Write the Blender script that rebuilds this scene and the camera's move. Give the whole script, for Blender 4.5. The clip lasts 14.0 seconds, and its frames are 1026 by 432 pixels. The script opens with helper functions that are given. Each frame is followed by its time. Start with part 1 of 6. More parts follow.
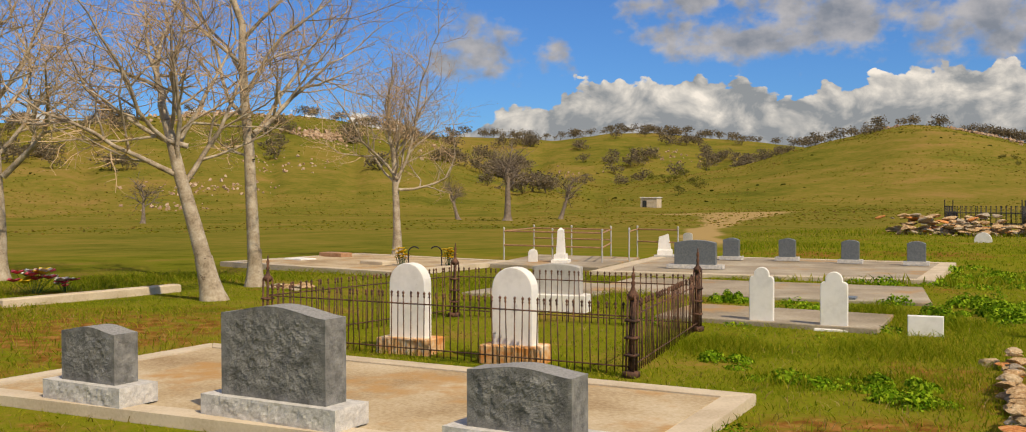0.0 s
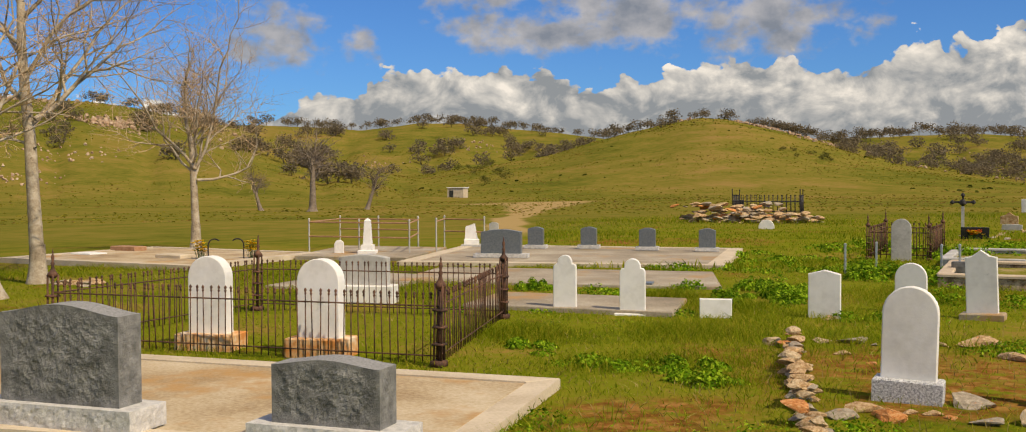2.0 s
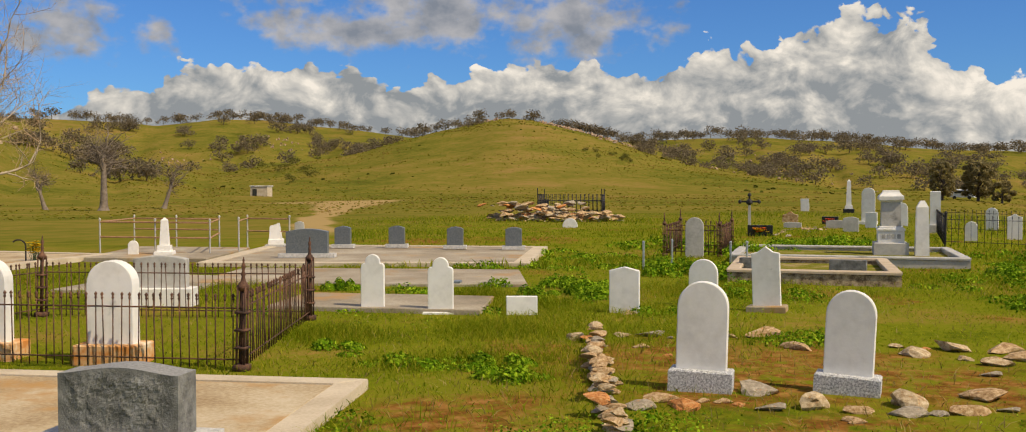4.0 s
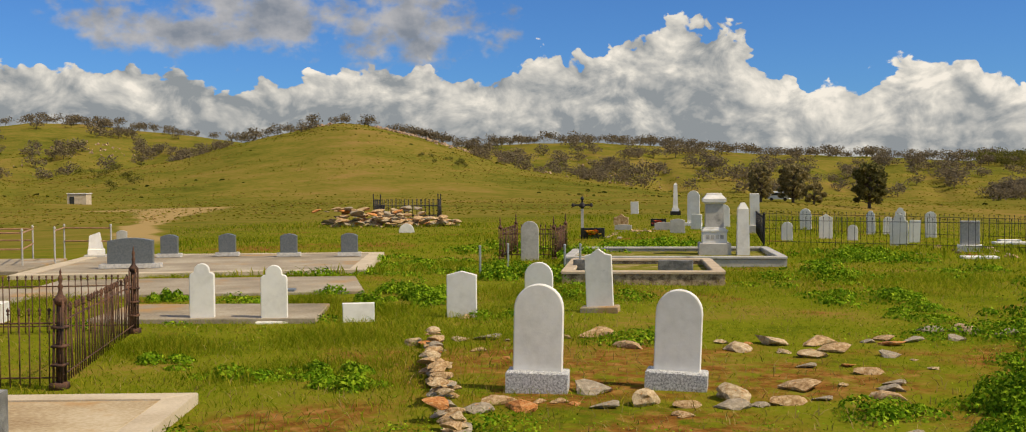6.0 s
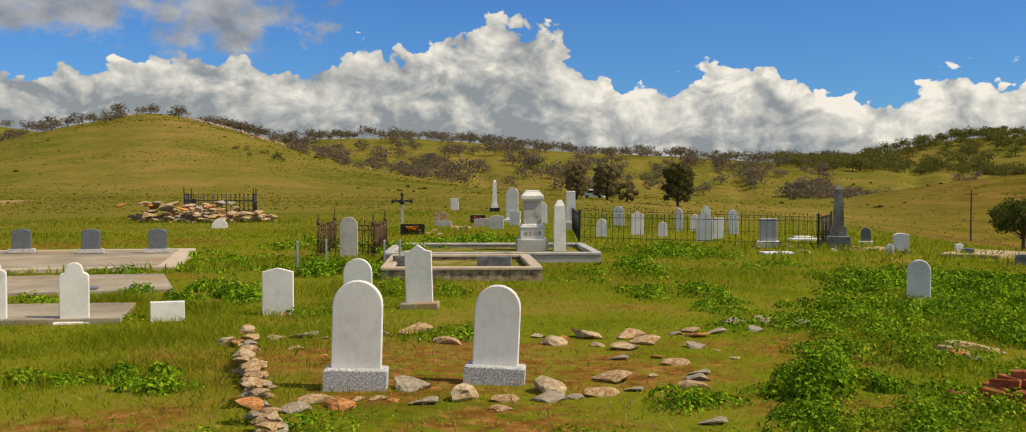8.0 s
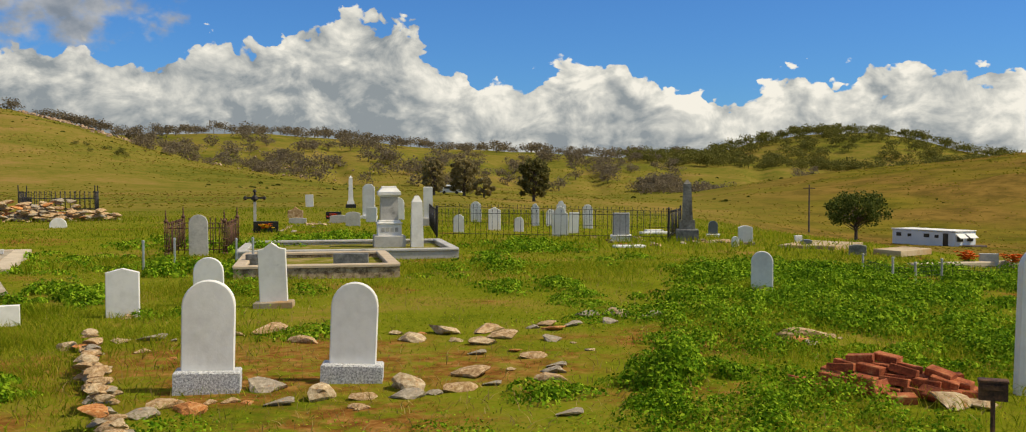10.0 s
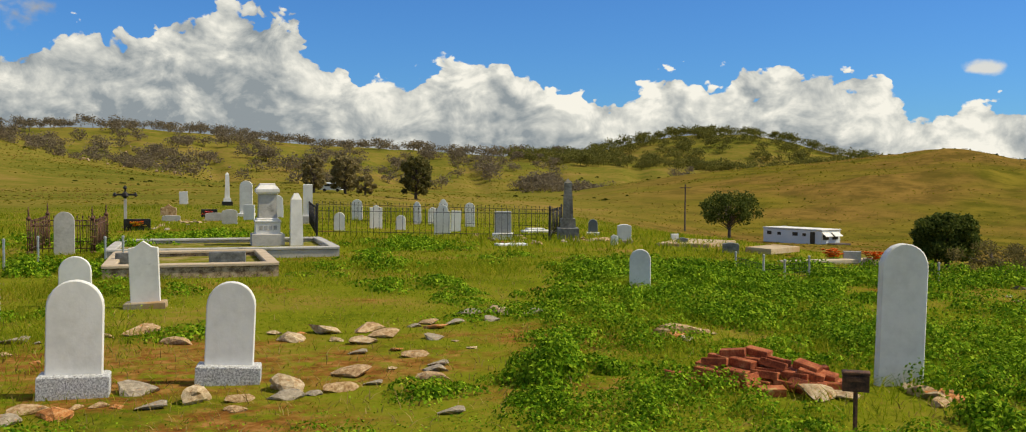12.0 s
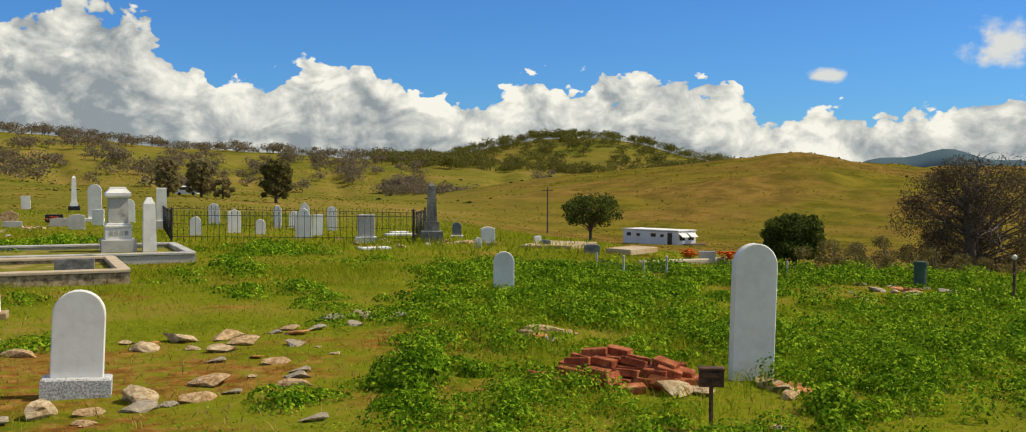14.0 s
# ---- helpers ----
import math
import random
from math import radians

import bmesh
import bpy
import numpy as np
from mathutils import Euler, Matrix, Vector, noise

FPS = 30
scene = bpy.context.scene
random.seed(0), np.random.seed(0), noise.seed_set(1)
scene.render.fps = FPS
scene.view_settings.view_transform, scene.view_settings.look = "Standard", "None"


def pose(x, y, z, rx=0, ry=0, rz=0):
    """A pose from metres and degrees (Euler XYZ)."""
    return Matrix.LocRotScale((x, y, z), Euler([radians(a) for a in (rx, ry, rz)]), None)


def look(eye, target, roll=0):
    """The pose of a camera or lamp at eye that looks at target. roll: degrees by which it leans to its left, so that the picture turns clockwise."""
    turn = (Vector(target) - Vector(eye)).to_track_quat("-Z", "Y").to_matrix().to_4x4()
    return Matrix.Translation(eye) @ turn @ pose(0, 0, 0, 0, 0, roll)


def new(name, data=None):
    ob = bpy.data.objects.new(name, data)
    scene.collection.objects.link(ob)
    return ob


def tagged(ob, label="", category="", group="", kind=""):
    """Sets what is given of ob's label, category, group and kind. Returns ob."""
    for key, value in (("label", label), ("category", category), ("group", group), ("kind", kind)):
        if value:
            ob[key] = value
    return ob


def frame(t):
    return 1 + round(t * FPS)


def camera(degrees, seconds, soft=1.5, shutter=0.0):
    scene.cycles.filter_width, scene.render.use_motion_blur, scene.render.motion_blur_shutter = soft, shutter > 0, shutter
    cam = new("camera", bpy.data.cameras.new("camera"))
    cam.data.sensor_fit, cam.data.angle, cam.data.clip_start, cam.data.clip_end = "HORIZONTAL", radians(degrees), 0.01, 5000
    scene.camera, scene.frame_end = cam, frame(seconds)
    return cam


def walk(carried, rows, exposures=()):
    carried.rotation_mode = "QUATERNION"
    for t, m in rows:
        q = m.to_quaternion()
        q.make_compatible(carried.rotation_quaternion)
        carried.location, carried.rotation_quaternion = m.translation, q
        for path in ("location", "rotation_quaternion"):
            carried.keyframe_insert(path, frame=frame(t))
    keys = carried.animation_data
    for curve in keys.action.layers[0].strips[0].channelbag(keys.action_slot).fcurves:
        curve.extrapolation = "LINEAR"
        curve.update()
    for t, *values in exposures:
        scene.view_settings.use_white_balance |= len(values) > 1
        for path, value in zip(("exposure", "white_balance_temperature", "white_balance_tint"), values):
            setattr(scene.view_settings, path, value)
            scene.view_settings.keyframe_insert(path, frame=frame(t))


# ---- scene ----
# ---- camera: one standpoint, turning to the right ----
cam = camera(53.31, 14.0, soft=1.0)
EYE = (0.0, 0.0, 1.65)
PATH = [
    (0, 0.09, -1.03, 0.19), (0.5, -2.35, -1.22, 0.15), (1, -5.18, -1.41, 0.21), (1.5, -7.54, -1.57, 0.21),
    (2, -10.70, -1.63, 0.31), (2.5, -14.51, -1.64, 0.36), (3, -16.85, -1.70, 0.16), (5.5, -28.52, -1.55, 0.43),
    (6, -30.59, -1.49, 0.49), (6.5, -33.11, -1.54, 0.57), (7, -35.68, -1.57, 0.41), (7.5, -38.25, -1.64, 0.12),
    (10, -48.64, -1.98, 0.12), (10.5, -50.57, -1.92, 0.24), (11, -52.57, -1.97, 0.01), (11.5, -53.39, -2.05, -0.14),
    (12, -55.23, -2.07, -0.26), (12.5, -56.74, -1.87, -0.14), (13, -59.00, -1.89, -0.14), (13.5, -61.14, -1.84, -0.17),
    (14, -62.86, -1.88, -0.16),
]
walk(cam, [(t, pose(*EYE, 90 + p, r, y)) for t, y, p, r in PATH], exposures=((0.0, -0.04, 7800, 11), (7.0, -0.06, 7600, 8), (14.0, 0.03, 7300, 4)))

# ---- light: one sun and a sky with cumulus ----
SUN_FROM = Vector((0.60, -0.80, 1.10)).normalized()
sun_data = bpy.data.lights.new("sun", "SUN")
sun_data.energy, sun_data.angle, sun_data.color = 4.2, radians(0.53), (1.0, 0.92, 0.79)
sun = new("sun", sun_data)
sun.matrix_world = look(SUN_FROM * 100, (0, 0, 0))


class Nodes:
    """Short hand for node trees."""

    def __init__(self, tree):
        self.t = tree
        tree.nodes.clear()

    def add(self, kind, operation="", feature="", blend=""):
        n = self.t.nodes.new(kind)
        if operation:
            n.operation = operation
        if feature:
            n.feature = feature
        if blend:
            n.data_type, n.blend_type = "RGBA", blend
        return n

    def put(self, socket, value):
        if isinstance(value, bpy.types.NodeSocket):
            self.t.links.new(value, socket)
        elif value is not None:
            socket.default_value = value

    def math(self, op, a, b=None, c=None, clamp=False):
        n = self.add("ShaderNodeMath", operation=op)
        n.use_clamp = clamp
        for s, v in zip(n.inputs, (a, b, c)):
            self.put(s, v)
        return n.outputs[0]

    def mix(self, f, a, b, blend="MIX"):
        n = self.add("ShaderNodeMix", blend=blend)
        self.put(n.inputs[0], f), self.put(n.inputs[6], a), self.put(n.inputs[7], b)
        return n.outputs[2]

    def noise(self, vector, scale, detail=4.0, rough=0.55, distort=0.0):
        n = self.add("ShaderNodeTexNoise")
        self.put(n.inputs["Vector"], vector)
        n.inputs["Scale"].default_value, n.inputs["Detail"].default_value = scale, detail
        n.inputs["Roughness"].default_value, n.inputs["Distortion"].default_value = rough, distort
        return n.outputs["Fac"]

    def ramp(self, f, *stops):
        n = self.add("ShaderNodeValToRGB")
        e = n.color_ramp.elements
        while len(e) < len(stops):
            e.new(0.5)
        for s, (p, c) in zip(e, stops):
            s.position, s.color = p, c if isinstance(c, tuple) else (c, c, c, 1)
        self.put(n.inputs[0], f)
        return n.outputs[0]

    def step(self, f, lo, hi):
        n = self.add("ShaderNodeMapRange")
        n.interpolation_type = "SMOOTHSTEP"
        self.put(n.inputs[0], f), self.put(n.inputs[1], lo), self.put(n.inputs[2], hi)
        return n.outputs[0]


world = bpy.data.worlds.new("sky")
scene.world = world
world.use_nodes = True
N = Nodes(world.node_tree)
SKY_ELEV = math.asin(SUN_FROM.z)
sky = N.add("ShaderNodeTexSky")
sky.sky_type, sky.sun_disc, sky.sun_elevation, sky.sun_rotation = "NISHITA", False, SKY_ELEV, math.atan2(SUN_FROM.x, SUN_FROM.y)
sky.air_density, sky.dust_density, sky.ozone_density, sky.altitude = 1.0, 0.3, 2.5, 300
way = N.add("ShaderNodeTexCoord").outputs["Generated"]
xyz = N.add("ShaderNodeSeparateXYZ")
N.put(xyz.inputs[0], way)
azim = N.math("MULTIPLY", N.math("ARCTAN2", xyz.outputs[0], xyz.outputs[1]), 180 / math.pi)
elev = N.math("MULTIPLY", N.math("ARCSINE", xyz.outputs[2]), 180 / math.pi)
flat = N.add("ShaderNodeCombineXYZ")
N.put(flat.inputs[0], azim), N.put(flat.inputs[1], N.math("MULTIPLY", elev, 1.35))
billow = N.noise(flat.outputs[0], 0.28, 7.0, 0.56, 0.25)
puffs = N.add("ShaderNodeTexVoronoi", feature="SMOOTH_F1")
warp = N.add("ShaderNodeTexNoise")
N.put(warp.inputs["Vector"], flat.outputs[0])
warp.inputs["Scale"].default_value, warp.inputs["Detail"].default_value = 0.55, 3.0
moved = N.add("ShaderNodeVectorMath", operation="MULTIPLY_ADD")
N.put(moved.inputs[0], warp.outputs["Color"]), N.put(moved.inputs[1], (1.6, 1.6, 0.0)), N.put(moved.inputs[2], flat.outputs[0])
N.put(puffs.inputs["Vector"], moved.outputs[0])
puffs.inputs["Scale"].default_value, puffs.inputs["Smoothness"].default_value = 0.62, 0.35
if "Detail" in puffs.inputs:
    puffs.inputs["Detail"].default_value = 2.0
lump = N.math("SUBTRACT", 1.0, puffs.outputs["Distance"])
puffs2 = N.add("ShaderNodeTexVoronoi", feature="SMOOTH_F1")
N.put(puffs2.inputs["Vector"], moved.outputs[0])
puffs2.inputs["Scale"].default_value, puffs2.inputs["Smoothness"].default_value = 1.7, 0.25
lump2 = N.math("SUBTRACT", 1.0, puffs2.outputs["Distance"])

# height of the cumulus tops, in degrees, round the compass from -40 to 100 degrees of azimuth
TOPS = ((-40, 5.0), (-20, 4.8), (-12, 5.0), (-6, 4.6), (0, 5.6), (4.5, 7.1), (10, 7.3), (16, 6.6), (22, 7.2), (28, 7.0), (33, 8.2), (37, 8.6),
        (40.5, 9.6), (44, 7.8), (47, 6.2), (50, 6.3), (53.5, 7.0), (57, 6.2), (60, 4.9), (64, 6.3), (68, 6.2), (73, 6.6), (77, 4.6), (83, 4.2), (90, 5.0), (100, 5.0))
curve_node = N.add("ShaderNodeFloatCurve")
pts = curve_node.mapping.curves[0].points
while len(pts) < len(TOPS):
    pts.new(0.5, 0.5)
for p, (a, h) in zip(pts, TOPS):
    p.location = ((a + 40) / 140, h / 12)
curve_node.mapping.update()
N.put(curve_node.inputs["Value"], N.math("DIVIDE", N.math("ADD", azim, 40.0), 140.0, clamp=True))
tops = N.math("MULTIPLY", curve_node.outputs[0], 12.0)
edge = N.math("ADD", N.math("MULTIPLY", N.math("SUBTRACT", billow, 0.5), 4.2), N.math("ADD", N.math("MULTIPLY", N.math("SUBTRACT", lump, 0.55), 1.5), N.math("MULTIPLY", N.math("SUBTRACT", lump2, 0.6), 0.55)))
depth_in = N.math("ADD", N.math("SUBTRACT", tops, elev), edge)
bank = N.step(depth_in, -0.06, 0.16)


def blob(a, e, wa, we, gain):
    """A single cloud: an ellipse in degrees with a ragged edge."""
    da = N.math("DIVIDE", N.math("SUBTRACT", azim, a), wa)
    de = N.math("DIVIDE", N.math("SUBTRACT", elev, e), we)
    q = N.math("SQRT", N.math("ADD", N.math("MULTIPLY", da, da), N.math("MULTIPLY", de, de)))
    return N.math("SUBTRACT", gain, q)


fine = N.math("ADD", N.math("MULTIPLY", N.math("SUBTRACT", N.noise(flat.outputs[0], 0.38, 6.0, 0.58), 0.5), 2.4), N.math("MULTIPLY", N.math("SUBTRACT", lump, 0.5), 0.5))
high = None
for spec in ((-2.4, 8.2, 3.4, 2.4, 1.0), (2.2, 7.8, 1.4, 1.1, 1.0), (9, 10.6, 3.6, 1.3, 1.0), (12.5, 8.6, 5.6, 1.7, 1.1), (17.5, 9.6, 5.2, 2.6, 1.1), (25, 9.0, 5.0, 2.3, 1.1),
             (79.8, 5.7, 1.6, 0.4, 1.0), (88.5, 7.0, 2.4, 1.3, 1.0), (-30, 9.5, 4, 2.0, 1.0), (104, 8.5, 6, 2.0, 1.0), (150, 20, 14, 6, 1.0), (-120, 24, 16, 6, 1.0)):
    one = blob(*spec)
    high = one if high is None else N.math("MAXIMUM", high, one)
high_in = N.math("ADD", high, fine)
veil = N.math("MULTIPLY", N.step(high_in, -0.15, 0.55), 0.92)
# cumulus: sunlit crowns, grey hollows and bases
shade = N.math("ADD", N.math("MULTIPLY", lump, 0.75), N.math("MULTIPLY", billow, 0.75))
crown = N.step(depth_in, 4.6, 0.2)
ahead = N.add("ShaderNodeVectorMath", operation="ADD")
N.put(ahead.inputs[0], flat.outputs[0]), N.put(ahead.inputs[1], (0.55, 0.60, 0.0))
relief = N.math("SUBTRACT", N.noise(flat.outputs[0], 0.34, 8.0, 0.6, 0.4), N.noise(ahead.outputs[0], 0.34, 8.0, 0.6, 0.4))
broad = N.math("SUBTRACT", N.noise(flat.outputs[0], 0.11, 3.0, 0.5), 0.5)
tone = N.math("ADD", N.math("ADD", N.math("MULTIPLY", shade, 0.6), N.math("MULTIPLY", crown, 0.40)), N.math("ADD", N.math("MULTIPLY", relief, 1.7), N.math("ADD", N.math("MULTIPLY", N.math("SUBTRACT", lump2, 0.6), 0.20), N.math("ADD", N.math("MULTIPLY", broad, 0.9), N.math("ADD", -0.05, N.math("MULTIPLY", N.step(azim, 15.0, 62.0), 0.24))))))
bank_col = N.ramp(tone, (0.30, (0.28, 0.33, 0.40, 1)), (0.58, (0.50, 0.535, 0.585, 1)), (0.82, (0.73, 0.75, 0.775, 1)), (1.0, (0.94, 0.94, 0.95, 1)))
veil_col = N.ramp(N.math("SUBTRACT", N.noise(flat.outputs[0], 0.5, 5.0, 0.55), N.math("MULTIPLY", high_in, 0.10)), (0.25, (0.28, 0.33, 0.42, 1)), (0.62, (0.60, 0.63, 0.71, 1)))
# clear sky: deeper blue than the standard air, paler towards the horizon
deep = N.mix(1.0, sky.outputs[0], (0.33, 0.75, 1.42, 1), "MULTIPLY")
air = N.add("ShaderNodeBackground")
N.put(air.inputs[0], deep)
air.inputs[1].default_value = 0.09
veil_col = N.mix(N.step(azim, 60.0, 78.0), veil_col, (0.92, 0.93, 0.96, 1))
veil_bg, bank_bg = N.add("ShaderNodeBackground"), N.add("ShaderNodeBackground")
N.put(veil_bg.inputs[0], veil_col), N.put(bank_bg.inputs[0], bank_col)
veil_bg.inputs[1].default_value, bank_bg.inputs[1].default_value = 0.78, 0.95
# unseen cloud cover added overhead to make the sky's light less blue
cover = N.math("MULTIPLY", N.step(N.noise(way, 2.6, 5.0, 0.55, 0.3), 0.44, 0.56), N.step(elev, 15.0, 26.0))
over_bg, m3 = N.add("ShaderNodeBackground"), N.add("ShaderNodeMixShader")
N.put(over_bg.inputs[0], (0.80, 0.80, 0.80, 1))
over_bg.inputs[1].default_value = 0.75
m1, m2, out = N.add("ShaderNodeMixShader"), N.add("ShaderNodeMixShader"), N.add("ShaderNodeOutputWorld")
N.put(m1.inputs[0], bank), N.put(m1.inputs[1], air.outputs[0]), N.put(m1.inputs[2], bank_bg.outputs[0])
N.put(m2.inputs[0], veil), N.put(m2.inputs[1], m1.outputs[0]), N.put(m2.inputs[2], veil_bg.outputs[0])
N.put(m3.inputs[0], cover), N.put(m3.inputs[1], m2.outputs[0]), N.put(m3.inputs[2], over_bg.outputs[0])
N.put(out.inputs[0], m3.outputs[0])


# ---- materials ----
def material(name, rough=0.8, metal=0.0, paint=None, bump=0.0, bump_scale=60.0, spec=0.3):
    """A Principled material; paint(N, where) gives the colour and, if wished, a height for bump."""
    mat = bpy.data.materials.new(name)
    mat.use_nodes = True
    n = Nodes(mat.node_tree)
    b, o = n.add("ShaderNodeBsdfPrincipled"), n.add("ShaderNodeOutputMaterial")
    n.put(o.inputs[0], b.outputs[0])
    where = n.add("ShaderNodeTexCoord").outputs["Object"]
    geo = n.add("ShaderNodeNewGeometry")
    col = paint(n, where, geo)
    n.put(b.inputs["Base Color"], col)
    b.inputs["Roughness"].default_value, b.inputs["Metallic"].default_value = rough, metal
    b.inputs["Specular IOR Level"].default_value = spec
    if bump:
        bn = n.add("ShaderNodeBump")
        bn.inputs["Strength"].default_value, bn.inputs["Distance"].default_value = bump, 0.01
        n.put(bn.inputs["Height"], n.noise(where, bump_scale, 5.0, 0.6))
        n.put(b.inputs["Normal"], bn.outputs[0])
    return mat


def rgb(r, g, b):
    return (r, g, b, 1)


def mottled(*stops, scale=6.0, fine=60.0, spots=None):
    """Two scales of noise through a ramp."""
    def paint(n, w, geo):
        rnd = n.add("ShaderNodeObjectInfo").outputs["Random"]
        shift = n.add("ShaderNodeVectorMath", operation="ADD")
        off = n.add("ShaderNodeCombineXYZ")
        for s in off.inputs:
            n.put(s, n.math("MULTIPLY", rnd, 37.0))
        n.put(shift.inputs[0], w), n.put(shift.inputs[1], off.outputs[0])
        w2 = shift.outputs[0]
        f = n.math("ADD", n.math("MULTIPLY", n.noise(w2, scale, 4), 0.65), n.math("MULTIPLY", n.noise(w2, fine, 3), 0.35))
        c = n.ramp(f, *stops)
        if spots:
            c = n.mix(n.step(n.noise(w2, spots[0], 5, 0.65), spots[1], spots[2]), c, spots[3])
        return c
    return paint


CONCRETE = material("weathered concrete", 0.9, paint=mottled((0.36, rgb(0.30, 0.20, 0.10)), (0.5, rgb(0.46, 0.35, 0.21)), (0.64, rgb(0.58, 0.48, 0.33)), scale=1.1, fine=30, spots=(0.9, 0.50, 0.66, rgb(0.44, 0.25, 0.09))), bump=0.25, bump_scale=70)
CURB = material("pale concrete rim", 0.9, paint=mottled((0.3, rgb(0.42, 0.33, 0.22)), (0.6, rgb(0.62, 0.52, 0.38)), scale=2, fine=40), bump=0.2)
GREYSLAB = material("grey concrete", 0.9, paint=mottled((0.36, rgb(0.22, 0.18, 0.12)), (0.5, rgb(0.34, 0.28, 0.20)), (0.64, rgb(0.46, 0.40, 0.30)), scale=0.9, fine=30, spots=(0.7, 0.52, 0.68, rgb(0.40, 0.24, 0.10))), bump=0.2)
MARBLE = material("weathered white marble", 0.7, paint=mottled((0.3, rgb(0.64, 0.62, 0.57)), (0.55, rgb(0.80, 0.78, 0.73)), (0.8, rgb(0.86, 0.84, 0.79)), scale=2.5, fine=14, spots=(4.5, 0.63, 0.82, rgb(0.40, 0.40, 0.38))), bump=0.1, bump_scale=40)
MARBLE_GREY = material("grey weathered marble", 0.75, paint=mottled((0.3, rgb(0.31, 0.295, 0.265)), (0.6, rgb(0.51, 0.49, 0.45)), scale=3, fine=20, spots=(2.4, 0.58, 0.72, rgb(0.24, 0.23, 0.21))), bump=0.12, bump_scale=40)
GRANITE = material("dark grey granite", 0.75, paint=mottled((0.36, rgb(0.10, 0.10, 0.093)), (0.5, rgb(0.18, 0.178, 0.165)), (0.64, rgb(0.28, 0.276, 0.256)), scale=11, fine=260, spots=(70, 0.66, 0.74, rgb(0.42, 0.42, 0.40))), bump=0.7, bump_scale=55, spec=0.3)
GRANITE_CUT = material("sawn grey granite", 0.8, paint=mottled((0.35, rgb(0.15, 0.148, 0.138)), (0.5, rgb(0.26, 0.255, 0.24)), (0.66, rgb(0.36, 0.355, 0.335)), scale=60, fine=260), spec=0.5)
GRANITE_BLUE = material("blue grey polished granite", 0.3, paint=mottled((0.35, rgb(0.085, 0.10, 0.108)), (0.6, rgb(0.15, 0.168, 0.178)), scale=30, fine=200), spec=0.5)
GRANITE_PALE = material("pale rough granite base", 0.8, paint=mottled((0.3, rgb(0.34, 0.33, 0.31)), (0.6, rgb(0.62, 0.60, 0.56)), scale=20, fine=120), bump=0.5, bump_scale=40)
SPECKLED = material("speckled concrete plinth", 0.85, paint=mottled((0.38, rgb(0.20, 0.20, 0.20)), (0.5, rgb(0.48, 0.48, 0.47)), (0.62, rgb(0.74, 0.73, 0.72)), scale=60, fine=140), bump=0.6, bump_scale=90)
BLACKSTONE = material("black polished stone", 0.2, paint=mottled((0.4, rgb(0.012, 0.012, 0.014)), (0.6, rgb(0.03, 0.03, 0.032)), scale=20), spec=0.5)
OLDSTONE = material("stained old stone", 0.85, paint=mottled((0.35, rgb(0.10, 0.09, 0.07)), (0.5, rgb(0.22, 0.205, 0.17)), (0.66, rgb(0.40, 0.37, 0.31)), scale=2.5, fine=18), bump=0.3, bump_scale=30)
RUST = material("rusty wrought iron", 0.8, 0.1, paint=mottled((0.38, rgb(0.045, 0.027, 0.02)), (0.5, rgb(0.11, 0.055, 0.035)), (0.64, rgb(0.21, 0.10, 0.055)), scale=8, fine=80), bump=0.4, bump_scale=120)
IRON = material("dark iron", 0.6, 0.5, paint=mottled((0.35, rgb(0.02, 0.02, 0.022)), (0.65, rgb(0.06, 0.052, 0.05)), scale=12, fine=90), bump=0.3, bump_scale=120)
GALV = material("galvanised steel", 0.4, 0.8, paint=mottled((0.35, rgb(0.45, 0.47, 0.48)), (0.65, rgb(0.66, 0.68, 0.68)), scale=20), spec=0.5)
RUSTPIPE = material("rusty pipe", 0.75, 0.2, paint=mottled((0.35, rgb(0.34, 0.17, 0.085)), (0.65, rgb(0.50, 0.30, 0.17)), scale=10), spec=0.3)
STAINED = material("rust stained plinth", 0.85, paint=mottled((0.40, rgb(0.62, 0.24, 0.06)), (0.5, rgb(0.70, 0.42, 0.20)), (0.62, rgb(0.74, 0.66, 0.52)), scale=3.0, fine=22), bump=0.25)
ROCK = material("lichen field stone", 0.9, paint=mottled((0.3, rgb(0.15, 0.12, 0.08)), (0.5, rgb(0.34, 0.28, 0.20)), (0.68, rgb(0.54, 0.46, 0.35)), scale=6, fine=40, spots=(4.0, 0.62, 0.70, rgb(0.55, 0.22, 0.06))), bump=0.6, bump_scale=30)
ROCK_TAN = material("tan field stone", 0.9, paint=mottled((0.36, rgb(0.22, 0.11, 0.045)), (0.5, rgb(0.45, 0.29, 0.14)), (0.64, rgb(0.66, 0.50, 0.32)), scale=6, fine=40, spots=(5.0, 0.62, 0.70, rgb(0.60, 0.26, 0.08))), bump=0.6, bump_scale=30)
BRICK = material("old red brick", 0.9, paint=mottled((0.36, rgb(0.14, 0.035, 0.014)), (0.5, rgb(0.34, 0.085, 0.03)), (0.64, rgb(0.52, 0.20, 0.08)), scale=9, fine=70, spots=(9.0, 0.60, 0.72, rgb(0.48, 0.38, 0.14))), bump=0.5, bump_scale=60)
# ---- the land: a flat burial ground, falling to the right, with hills round it ----
AZ = (-40, -18, 0, 12, 21, 33, 45, 57, 67, 78, 92)
RINGS = (20, 30, 60, 150, 250)
